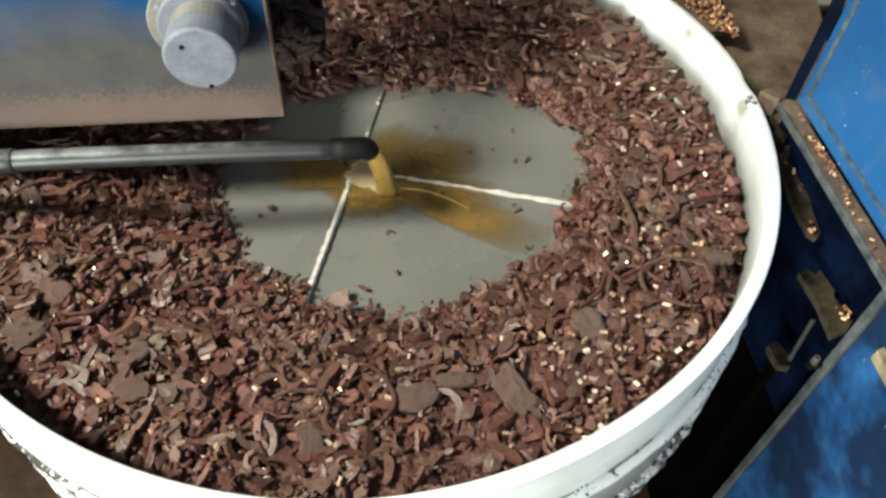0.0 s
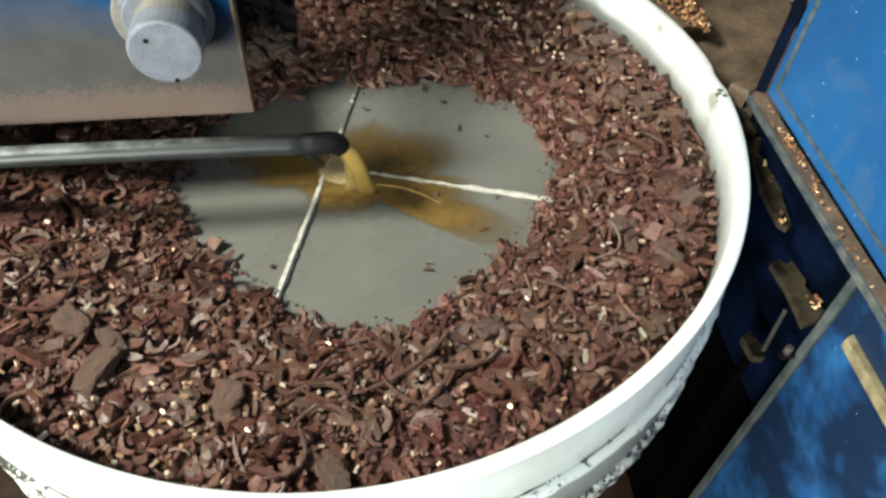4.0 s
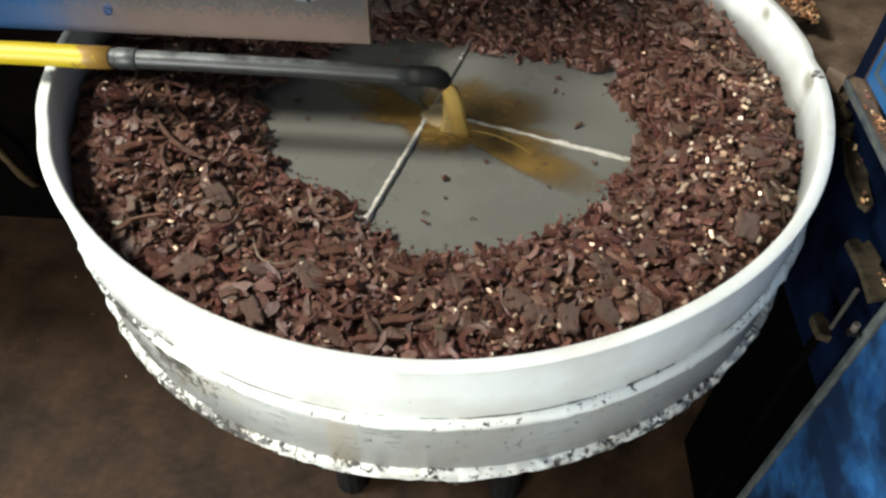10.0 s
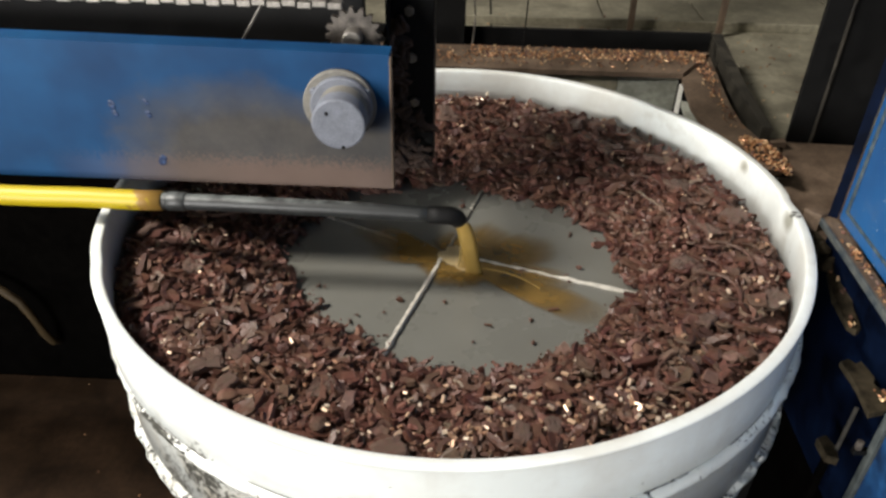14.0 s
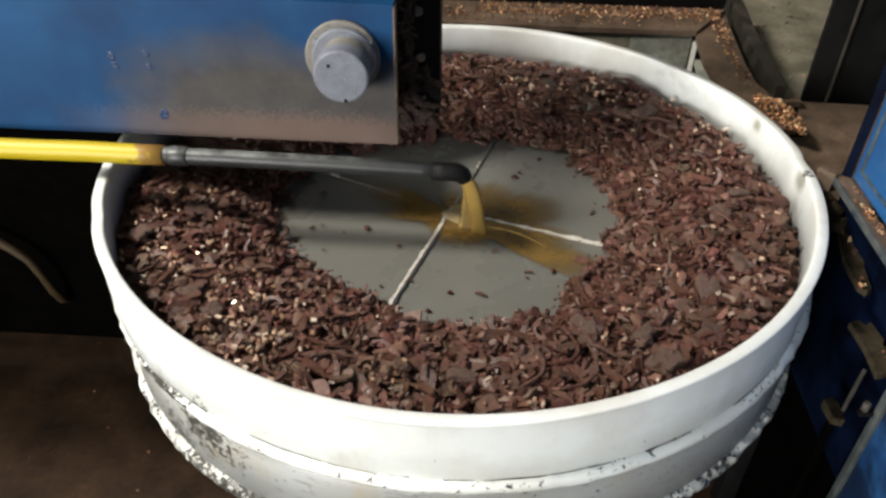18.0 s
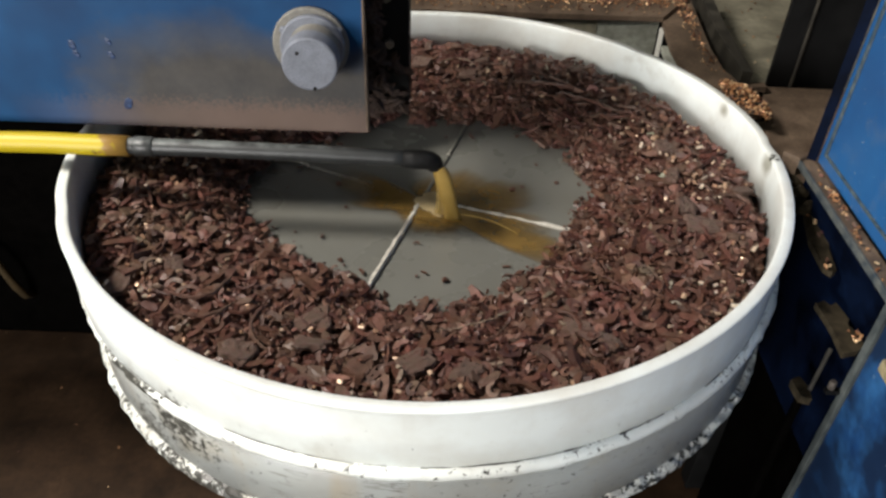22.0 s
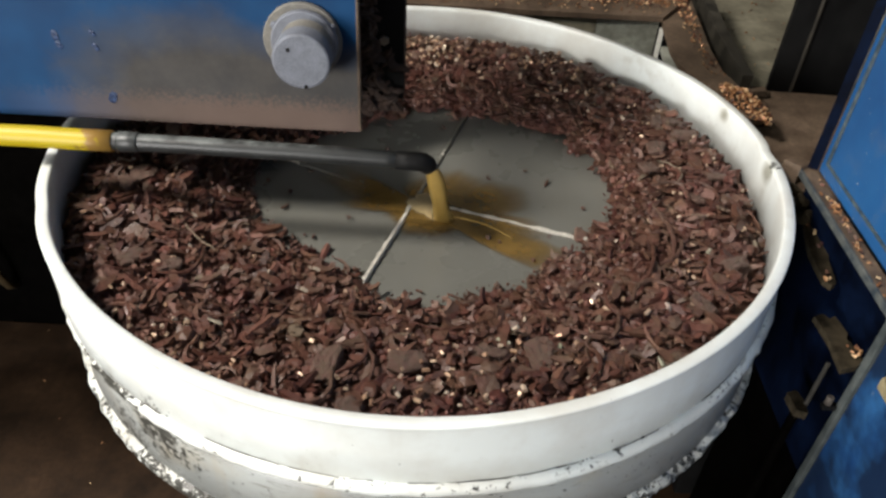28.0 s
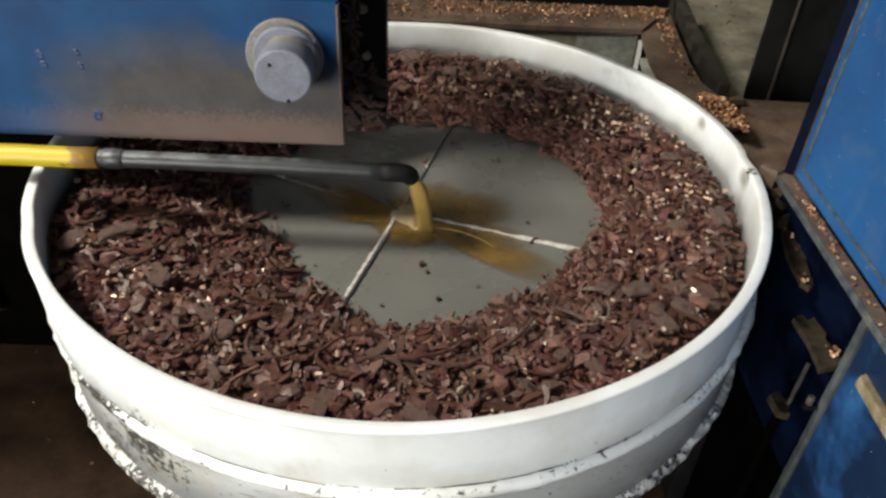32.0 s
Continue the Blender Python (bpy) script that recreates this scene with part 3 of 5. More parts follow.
part("weld", tube([(0.327, -0.0402 + 0.0006 * noise.noise((k, 1, 2)), 0.002 + 0.166 * k / 30) for k in range(31)], [0.0016 + 0.0006 * noise.noise((k * 1.3, 0, 0)) for k in range(31)], 6), RUSTY, beam)
bolt = part("bolt", cylinder((0.2745, -0.085, 0.112), (0, 1, 0), 0.0302, 0.024, 40, 0.0025), [BOLT], beam, "blue-grey painted round bolt head", smooth=False)
part("shank", cylinder((0.2735, -0.060, 0.1125), (0, 1, 0), 0.028, 0.028, 36, 0.001), BOLT_SIDE, bolt)
part("washer", cylinder((0.268, -0.0435, 0.112), (0, 1, 0), 0.0425, 0.007, 40, 0.0015), BOLT_SIDE, bolt, "dusty round washer")
for x, z in ((0.300, 0.130), (0.240, 0.130)):
    part("weld_dab", cylinder((x, -0.049, z), (0, 1, 0), 0.0045, 0.006, 8, 0.0015), BOLT, bolt)
part("collar", cylinder((0.271, -0.0505, 0.113), (0, 1, 0), 0.036, 0.008, 36, 0.002), BOLT, bolt)
for x, z in ((-0.012, 0.013), (0.004, -0.027)):
    part("pit", cylinder((0.2745 + x, -0.0973, 0.112 + z), (0, 1, 0), 0.0022, 0.001, 8, 0), BLACK, bolt)
for x, z, size in ((0.038, 0.106, 0.0036), (0.038, 0.090, 0.0040), (-0.004, 0.101, 0.0050), (-0.002, 0.090, 0.0040), (0.043, 0.029, 0.0062)):
    part("paint_chip", turned([(0.0004, 0.0004), (size * 0.7, 0.0006), (size, 0.0002), (size, -0.0006), (0.0004, -0.0006)], 9, lambda n, a, r, q: (r * (1 + 0.3 * math.sin(2 * a + r * 900)), q)), CHIP_BLUE, beam).matrix_local = Matrix.Translation((x, -0.0402, z)) @ Matrix.Rotation(radians(90), 4, "X")

pipe = thing("water_pipe", (0, -0.1, RIM + 0.035), "scuffed black water pipe in a yellow sleeve", "pipe")
part("sleeve", tube([(-2.99 if k == 0 else -1.4 + 0.03 * k, 0.0006 * noise.noise((k * 0.4, 0, 0)), 0.0012 * noise.noise((k * 0.3, 5, 0))) for k in range(36)], 0.0124, 18), YELLOW, pipe, "grimy yellow sleeve", smooth=True)
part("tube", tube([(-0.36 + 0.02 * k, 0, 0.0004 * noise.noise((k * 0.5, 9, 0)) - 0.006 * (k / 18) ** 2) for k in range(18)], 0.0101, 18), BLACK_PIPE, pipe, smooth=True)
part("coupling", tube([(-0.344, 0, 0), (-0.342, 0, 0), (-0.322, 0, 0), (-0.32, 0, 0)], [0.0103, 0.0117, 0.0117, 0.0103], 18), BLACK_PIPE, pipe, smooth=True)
elbow = [(-0.028, 0, -0.0052), (-0.014, 0, -0.0055), (-0.003, 0.001, -0.006), (0.004, 0.003, -0.0085), (0.008, 0.006, -0.013), (0.010, 0.008, -0.018)]
part("elbow", tube(elbow, [0.0106, 0.0112, 0.0114, 0.0112, 0.0108, 0.0102], 18), BLACK, pipe, "dark drooping pipe elbow", smooth=True)

# ---------------------------------------------------------------- water
stream = thing("water_stream", (0.0125, -0.089, RIM + 0.011), "amber water falling from the pipe as a thin sheet", "water")


def sheet(x_shift, y_shift, width0, width1, thick, steps=14):
    """A falling sheet of water, twisted a little, from the pipe's mouth to the deck."""
    bm = bmesh.new()
    rows = []
    for k in range(steps + 1):
        f = k / steps
        w = width0 + (width1 - width0) * f ** 1.3 + 0.0012 * math.sin(6 * f)
        c = Vector((0.001 + 0.019 * f ** 0.8 + x_shift * f, (0.030 + y_shift) * f ** 0.7, -0.104 * f))
        d = Vector((math.cos(0.3 - 0.5 * f), math.sin(0.3 - 0.5 * f) * 0.6, 0.15))
        n = Vector((-d.y, d.x, 0)).normalized() * thick
        rows.append([bm.verts.new(c + d * w * s + n * q * math.sqrt(max(0.0, 1 - 0.9 * s * s))) for s, q in ((-1, 0.4), (-0.5, 1), (0, 1.1), (0.5, 1), (1, 0.4), (0.5, -1), (0, -1.1), (-0.5, -1))])
    for a, b in zip(rows, rows[1:]):
        for k in range(8):
            bm.faces.new((a[k], a[(k + 1) % 8], b[(k + 1) % 8], b[k]))
    bm.faces.new(rows[0][::-1])
    bm.faces.new(rows[-1])
    return bm


falling = part("falling_sheet", sheet(0.0, 0.008, 0.0088, 0.0125, 0.0028), AMBER_THICK, stream, smooth=True)
trickle = part("trickle", sheet(-0.010, 0.012, 0.003, 0.017, 0.0015), SPLASH, stream, smooth=True)


def blob(spokes, height, centre, seed, uneven=0.12, base=0.055):
    """A thin puddle whose reach for each direction is given by lobes (degrees, reach, spread); it thins out towards its edge."""
    bm = bmesh.new()
    top = bm.verts.new((centre[0], centre[1], height))
    rings = [[], [], [], []]
    for k in range(120):
        a = 2 * math.pi * k / 120
        r = base
        for turn, reach, spread in spokes:
            d = (math.degrees(a) - turn + 180) % 360 - 180
            r = max(r, reach * math.exp(-(d / spread) ** 4))
        r *= 1 + uneven * noise.noise((math.cos(a) * 4, math.sin(a) * 4, seed)) + 0.6 * uneven * noise.noise((math.cos(a) * 14, math.sin(a) * 14, seed))
        for ring, (f, z) in zip(rings, ((1.0, 0.0), (0.86, 0.35), (0.66, 0.8), (0.38, 1.0))):
            ring.append(bm.verts.new((centre[0] + f * r * math.cos(a), centre[1] + f * r * math.sin(a), height * z)))
    for k in range(120):
        m = (k + 1) % 120
        for p, q in zip(rings, rings[1:]):
            bm.faces.new((p[k], p[m], q[m], q[k]))
        bm.faces.new((rings[3][k], rings[3][m], top))
    return bm


puddle = thing("amber_puddle", (0.008, -0.03, DECK + 0.0012), "thin amber puddle running over the grey screen", "puddle")
part("back_fan", blob([(60, 0.115, 44), (24, 0.148, 30), (100, 0.085, 36)], 0.0008, (0, 0), 1), AMBER, puddle, smooth=True)
runner = part("side_runner", blob([(-30, 0.225, 14), (-12, 0.165, 15), (-58, 0.055, 24)], 0.0008, (0.0, 0.004), 2, 0.12, 0.04), AMBER, puddle, smooth=True)
trail = part("back_trail", blob([(151, 0.165, 17), (168, 0.125, 22), (205, 0.05, 38)], 0.0008, (0, 0.002), 3, 0.14, 0.035), AMBER, puddle, smooth=True)
runner.location.z, trail.location.z = 0.0012, 0.0024
part("ripple", tube([(0.026 + 0.086 * k / 20, -0.010 - 0.040 * (k / 20) ** 2.2 + 0.0006 * noise.noise((k * 0.7, 0, 6)), 0.002) for k in range(21)], [0.0011 * math.sin(math.pi * (k + 0.5) / 21) + 0.0003 for k in range(21)], 6), AMBER_THICK, puddle, "pale ripple along the puddle's edge", smooth=True)
foam = thing("foam_patch", (0.006, -0.018, DECK + 0.0046), "pale foam where the water strikes the screen", "foam")
foam_lumps = part("foam", blob([(172, 0.029, 46), (108, 0.030, 44), (-48, 0.036, 44)], 0.003, (0, 0), 6, 0.12, 0.022), FOAM, foam, smooth=True)

# ---------------------------------------------------------------- behind the beam
hanger = thing("hanger_post", (-0.062, 0.15, RIM), "black steel hanger post with bolts, caked with mud", "post")
part("plate", box(-0.03, 0.028, -0.012, 0.03, -0.02, 2.498, 0.002), BLACK, hanger)
# Unseen plate added overhead to block light from the scrap and deck behind.
part("shade_plate", box(-0.19, 0.012, -0.14, 0.055, 0.345, 0.37, 0.002), BLACK, hanger)
part("side_plate", box(-0.034, -0.0302, -0.05, 0.03, 0.0, 1.2, 0.001), BLACK, hanger)
for z in (0.07, 0.135, 0.20):
    part("bolt", cylinder((0.004 - z * 0.05, -0.015, z), (0, 1, 0), 0.007, 0.008, 6, 0.001), STEEL, hanger)
rnd = random.Random(9)
bm = bmesh.new()
for k in range(230):
    high = -0.03 + 0.22 * rnd.random() ** 1.5
    bmesh.ops.create_icosphere(bm, subdivisions=1, radius=rnd.uniform(0.004, 0.012), matrix=Matrix.Translation((rnd.uniform(-0.036, 0.030) if high < 0.05 and k % 2 else rnd.uniform(-0.036, -0.010), rnd.uniform(-0.03, -0.012), high)) @ Euler((rnd.random() * 3, rnd.random() * 3, 0)).to_matrix().to_4x4() @ Matrix.Diagonal((1.3, 0.35, 0.7, 1)))
tagged(part("mud", bm, MUD, hanger), "dark brown caked mud", kind="stuff")

drive = thing("chain_drive", (-0.125, 0.02, RIM + 0.205), "greasy roller chain and toothed sprocket behind the beam", "chain")
bm = bmesh.new()
ring = []
for k in range(64):
    a, r = 2 * math.pi * k / 64, 0.034 if k % 4 < 2 else 0.028
    ring.append((r * math.cos(a), r * math.sin(a)))
front, back = [bm.verts.new((x, -0.004, z)) for x, z in ring], [bm.verts.new((x, 0.004, z)) for x, z in ring]
bm.faces.new(front)
bm.faces.new(back[::-1])
for k in range(64):
    bm.faces.new((front[k], back[k], back[(k + 1) % 64], front[(k + 1) % 64]))
part("sprocket", bm, DULL_STEEL, drive, "worn toothed sprocket")
part("hub", cylinder((0, -0.012, 0), (0, 1, 0), 0.012, 0.02, 20, 0.002), STEEL, drive)
link_mesh = None
for k in range(46):
    name = "chain_link"
    if link_mesh is None:
        bm = box(-0.0085, 0.0085, -0.007, -0.0045, -0.004, 0.004, 0.0012)
        box(-0.0085, 0.0085, 0.0045, 0.007, -0.004, 0.004, 0.0012, bm)
        lk = part(name, bm, STEEL, drive)
        link_mesh = lk.data
    else:
        lk = new(name, link_mesh)
        lk.parent = drive
    lk.location = (-0.02 - 0.018 * k, 0, 0.036 + 0.002 * (k % 2))

cross_beam = thing("cross_beam", (-0.7, 0.12, RIM + 0.26), "black steel cross beam with a perforated edge", "beam")
part("channel", box(-2.298, 0.58, -0.04, -0.025, -0.12, 0.03, 0.002), BLACK, cross_beam)
part("lip", box(-2.298, 0.58, -0.0245, 0.02, 0.022, 0.03, 0.001), BLACK, cross_beam)
rod = thing("thin_rod", (-0.245, 0.02, RIM + 0.22), "thin bright steel rod leaning behind the beam", "rod")
part("wire", tube([(-0.02, 0, -0.03), (0.045, 0, 0.07)], 0.0016, 8), STEEL, rod)


# ---------------------------------------------------------------- grains, chips and flakes
def grain_template(rnd):
    """A short wire clipping."""
    length, r = rnd.uniform(0.6, 1.3), rnd.uniform(0.28, 0.4)
    v = [(length * s, r * math.cos(k * math.pi / 2.5 + 0.3), r * math.sin(k * math.pi / 2.5 + 0.3)) for s in (-0.5, 0.5) for k in range(5)]
    f = [(k, (k + 1) % 5, 5 + (k + 1) % 5, 5 + k) for k in range(5)] + [(4, 3, 2, 1, 0), (5, 6, 7, 8, 9)]
    return v, f


def crumb_template(rnd):
    """A torn lump."""
    t = (1 + 5 ** 0.5) / 2
    v = [Vector(p).normalized() * 0.5 * rnd.uniform(0.65, 1.25) for p in ((-1, t, 0), (1, t, 0), (-1, -t, 0), (1, -t, 0), (0, -1, t), (0, 1, t), (0, -1, -t), (0, 1, -t), (t, 0, -1), (t, 0, 1), (-t, 0, -1), (-t, 0, 1))]
    sx, sz = rnd.uniform(0.9, 1.4), rnd.uniform(0.4, 0.8)
    f = [(0, 11, 5), (0, 5, 1), (0, 1, 7), (0, 7, 10), (0, 10, 11), (1, 5, 9), (5, 11, 4), (11, 10, 2), (10, 7, 6), (7, 1, 8), (3, 9, 4), (3, 4, 2), (3, 2, 6), (3, 6, 8), (3, 8, 9), (4, 9, 5), (2, 4, 11), (6, 2, 10), (8, 6, 7), (9, 8, 1)]
    return [(p.x * sx, p.y, p.z * sz) for p in v], f


def chunk_template(rnd):
    """A thick broken piece with blunt corners and an uneven skin."""
    bm = bmesh.new()
    bmesh.ops.create_icosphere(bm, subdivisions=1 if rnd.random() < 0.4 else 2, radius=1)
    seed, wide, high, corner = rnd.uniform(0, 90), rnd.uniform(0.45, 0.95), rnd.uniform(0.28, 0.6), rnd.uniform(0.3, 0.9)
    v = []
    for p in bm.verts:
        q = p.co
        k = 1 + corner * (1 / max(abs(q.x), abs(q.y), abs(q.z)) - 1) + 0.35 * noise.noise((q.x * 1.4 + seed, q.y * 1.4, q.z * 1.4)) + 0.12 * noise.noise((q.x * 5 + seed, q.y * 5, q.z * 5))
        v.append((0.46 * k * q.x, 0.46 * wide * k * q.y, 0.46 * high * k * q.z))
    bm.verts.index_update()
    f = [tuple(w.index for w in face.verts) for face in bm.faces]
    bm.free()
    return v, f


def shred_template(rnd, bend, wide=0):
    """A torn strip, bent by so many radians over its length."""
    n, w, h = 6, wide or rnd.uniform(0.18, 0.40), 0.08 if wide else rnd.uniform(0.13, 0.24)
    v = []
    for k in range(n + 1):
        f = k / n - 0.5
        a = bend * f
        c = (math.sin(a) / bend, (1 - math.cos(a)) / bend) if abs(bend) > 0.05 else (f, 0)
        taper = 1 - 0.55 * abs(2 * f) ** 3 + rnd.uniform(-0.15, 0.15)
        for q, z in ((-1, -1), (1, -1), (1, 1), (-1, 1)):
            o = q * w * taper / 2
            v.append((c[0] - math.sin(a) * o, c[1] + math.cos(a) * o, z * h / 2 + 0.18 * f * f * bend / 3))
    f = [(3, 2, 1, 0), (4 * n, 4 * n + 1, 4 * n + 2, 4 * n + 3)]
    for k in range(n):
        f += [(4 * k + q, 4 * k + (q + 1) % 4, 4 * k + 4 + (q + 1) % 4, 4 * k + 4 + q) for q in range(4)]
    return v, f


def flake_template(rnd):
    """A flat torn scale: an uneven four- or five-cornered piece with nicked sides and a bent edge."""
    corners = sorted(rnd.uniform(-0.35, 0.35) + k * 6.283 / 4 for k in range(4)) if rnd.random() < 0.3 else sorted(rnd.uniform(-0.42, 0.42) + k * 6.283 / 6 for k in range(6))
    aspect, thick = rnd.uniform(0.5, 0.95), rnd.uniform(0.07, 0.14)
    base = [(0.55 * rnd.uniform(0.8, 1.1) * math.cos(a), 0.55 * aspect * rnd.uniform(0.8, 1.1) * math.sin(a)) for a in corners]
    ring = []
    for k, (x, y) in enumerate(base):
        u, v = base[(k + 1) % len(base)]
        ring += [(x, y)] + [(x + (u - x) * f + rnd.gauss(0, 0.035), y + (v - y) * f + rnd.gauss(0, 0.035)) for f in (0.35, 0.7)]
    cut = []
    for k, (x, y) in enumerate(ring):
        u, v = ring[(k + 1) % len(ring)]
        cut += [(0.78 * x + 0.22 * u, 0.78 * y + 0.22 * v), (0.22 * x + 0.78 * u, 0.22 * y + 0.78 * v)] if k % 3 != 1 else [(0.5 * (x + u), 0.5 * (y + v))]
    ring = cut
    n = len(ring)
    lift, twist = rnd.uniform(-0.3, 0.3), rnd.uniform(-0.3, 0.3)
    bumpy = [rnd.gauss(0, 0.006) for _ in ring]
    v = [(x, y, lift * x * x + twist * x * y + bumpy[k] + s * thick / 2) for s in (-1, 1) for k, (x, y) in enumerate(ring)]
    f = [(k, (k + 1) % n, n + (k + 1) % n, n + k) for k in range(n)]
    f += [tuple(range(n - 1, -1, -1)), tuple(range(n, 2 * n))]
    return v, f


rnd = random.Random(11)
TEMPLATES = {
    "crumb": [crumb_template(rnd) for _ in range(24)],
    "chunk": [chunk_template(rnd) for _ in range(28)],
    "shred": [shred_template(rnd, rnd.uniform(-1.2, 1.2)) for _ in range(24)],
    "curl": [shred_template(rnd, rnd.choice((-1, 1)) * rnd.uniform(1.8, 4.4), rnd.uniform(0.13, 0.2)) for _ in range(14)],
    "hair": [shred_template(rnd, rnd.choice((-1, 1)) * rnd.uniform(0.4, 3.0), 0.085) for _ in range(16)],
    "flake": [flake_template(rnd) for _ in range(30)],
    "grain": [grain_template(rnd) for _ in range(8)],
}
CHIP_MATERIALS = [BROWN, BROWN_FLAT, PALE, COPPER, DULL_COPPER]


class Heap:
    """Collects many small pieces into one mesh."""

    def __init__(self, seed):
        self.rnd, self.verts, self.faces, self.index = random.Random(seed), [], [], []

    def add(self, kind, place, size, flat=0.6, mat=0):
        r = self.rnd
        v, f = r.choice(TEMPLATES[kind])
        m = Euler((r.gauss(0, flat), r.gauss(0, flat), r.uniform(0, 6.283))).to_matrix() * size
        n = len(self.verts)
        p = Vector(place)
        self.verts += [m @ Vector(q) + p for q in v]
        self.faces += [tuple(n + k for k in face) for face in f]
        self.index += [mat] * len(f)

    def chip(self, place, copper=0.05):
        """One piece of the mix."""
        r = self.rnd
        q = r.random()
        x, y, z = place
        if q < copper:
            self.add("grain", (x, y, z + 0.004), r.uniform(0.0042, 0.0068), 0.5, 3)
        elif q < copper + 0.012:
            self.add("shred", (x, y, z + 0.003), r.uniform(0.010, 0.018), 0.4, 2)
        elif q < copper + 0.28:
            self.add("crumb", place, r.choice((0.004, 0.006, 0.008, 0.011)) * r.uniform(0.8, 1.25), 1.0, 0)
        elif q < copper + 0.46:
            self.add("chunk", place, r.choice((0.007, 0.010, 0.013, 0.018)) * r.uniform(0.8, 1.2), 0.6, r.choice((0, 0, 0, 1)))
        elif q < copper + 0.66:
            self.add("shred", place, r.choice((0.011, 0.016, 0.022, 0.030)) * r.uniform(0.8, 1.2), 0.42, 0)
        elif q < copper + 0.78:
            self.add("curl", (x, y, z + 0.002), r.uniform(0.016, 0.040), 0.4, r.choice((0, 0, 1)))
        elif q < copper + 0.82:
            self.add("hair", (x, y, z + 0.001), r.uniform(0.020, 0.038), 0.35, r.choice((0, 0, 0, 1)))
        elif q < copper + 0.94:
            self.add("flake", place, r.uniform(0.010, 0.021), 0.5, r.choice((0, 0, 1)))
        else:
            self.add("flake", (x, y, z + 0.002), r.uniform(0.018, 0.030), 0.3, 1)

    def mesh(self, name):
        return mesh_from(name, self.verts, self.faces, CHIP_MATERIALS, indices=self.index)


def bed_top(r):
    """Height of the scrap over the rim's plane at a distance from the middle."""
    return -0.060 + 0.016 * min(1.0, max(0.0, (r - 0.29) / 0.12)) - 0.020 * max(0.0, (r - 0.406) / 0.028)


def swing(r):
    """Degrees a second by which the scrap goes round (clockwise from above)."""
    return 10.0 + 5.2 * min(1.0, max(0.0, (r - 0.26) / 0.13))


bed = thing("scrap_bed", (0, 0, RIM), "circling bed of shredded brown scrap chips with copper grains", "scrap")
part("settled_layer", turned([(0.296, -0.0945), (0.298, -0.074), (0.33, -0.0605), (0.38, -0.0525), (0.406, -0.050), (0.4355, -0.068), (0.4355, -0.0945)], 180, rough_edge(0.004, 21)), PACKED, bed, "dark packed layer under the loose chips")

# copper-rich patches: seconds, distance, degrees, spread, count
PATCHES = [(13, 0.385, -71, 0.036, 30), (13, 0.385, -44, 0.036, 32), (16, 0.335, -100, 0.06, 28), (19, 0.35, -140, 0.06, 16), (6, 0.37, 40, 0.05, 14), (6, 0.35, -116, 0.07, 24), (16, 0.41, 60, 0.08, 12), (16, 0.372, -122, 0.07, 24), (16, 0.35, -142, 0.06, 16), (16, 0.40, -47, 0.06, 20), (0, 0.375, -52, 0.07, 22)]
RINGS = [(0.297, 0.337, 1600), (0.337, 0.380, 2250), (0.380, 0.434, 3100)]
ring_parts = []
for n, (r0, r1, count) in enumerate(RINGS):
    heap = Heap(100 + n)
    w = swing((r0 + r1) / 2)
    for k in range(count):
        r = math.sqrt(heap.rnd.uniform(r0 * r0, r1 * r1))
        a = heap.rnd.uniform(0, 2 * math.pi)
        heapy = 0.006 * noise.noise((r * math.cos(a) * 8, r * math.sin(a) * 8, 6)) + 0.008 * noise.noise((r * math.cos(a) * 18, r * math.sin(a) * 18, 4)) + 0.005 * noise.noise((r * math.cos(a) * 45, r * math.sin(a) * 45, 8))
        # Copper grains; their even base share also stands in for glints on wet chips.
        rich = 0.03 + 0.09 * max(0.0, noise.noise((r * math.cos(a) * 14, r * math.sin(a) * 14, 2)))
        heap.chip((r * math.cos(a), r * math.sin(a), bed_top(r) + heapy + heap.rnd.uniform(-0.009, 0.004)), rich)
    for k in range(count // 2):
        r = math.sqrt(heap.rnd.uniform(r0 * r0, r1 * r1))
        a = heap.rnd.uniform(0, 2 * math.pi)
        heapy = 0.006 * noise.noise((r * math.cos(a) * 8, r * math.sin(a) * 8, 6)) + 0.008 * noise.noise((r * math.cos(a) * 18, r * math.sin(a) * 18, 4))
        heap.add("crumb", (r * math.cos(a), r * math.sin(a), bed_top(r) + heapy + heap.rnd.uniform(-0.003, 0.003)), heap.rnd.uniform(0.0032, 0.0058), 1.0, heap.rnd.choice((0, 1)))
    for t, pr, pa, spread, grains in PATCHES:
        if r0 <= pr < r1:
            a0 = radians(pa + w * t)
            for k in range(grains):
                x, y = pr * math.cos(a0) + heap.rnd.gauss(0, spread / 2), pr * math.sin(a0) + heap.rnd.gauss(0, spread / 2)
                if 0.3 < math.hypot(x, y) < 0.43:
                    heap.add("grain", (x, y, bed_top(pr) + heap.rnd.uniform(0.002, 0.009)), heap.rnd.uniform(0.005, 0.0078), 0.5, 3)
    ob = new("loose_scrap", heap.mesh("loose_scrap"))
    ob.parent = bed
    tagged(ob, "loose brown shreds, crumbs and copper grains", kind="stuff")
    ring_parts.append((ob, w))

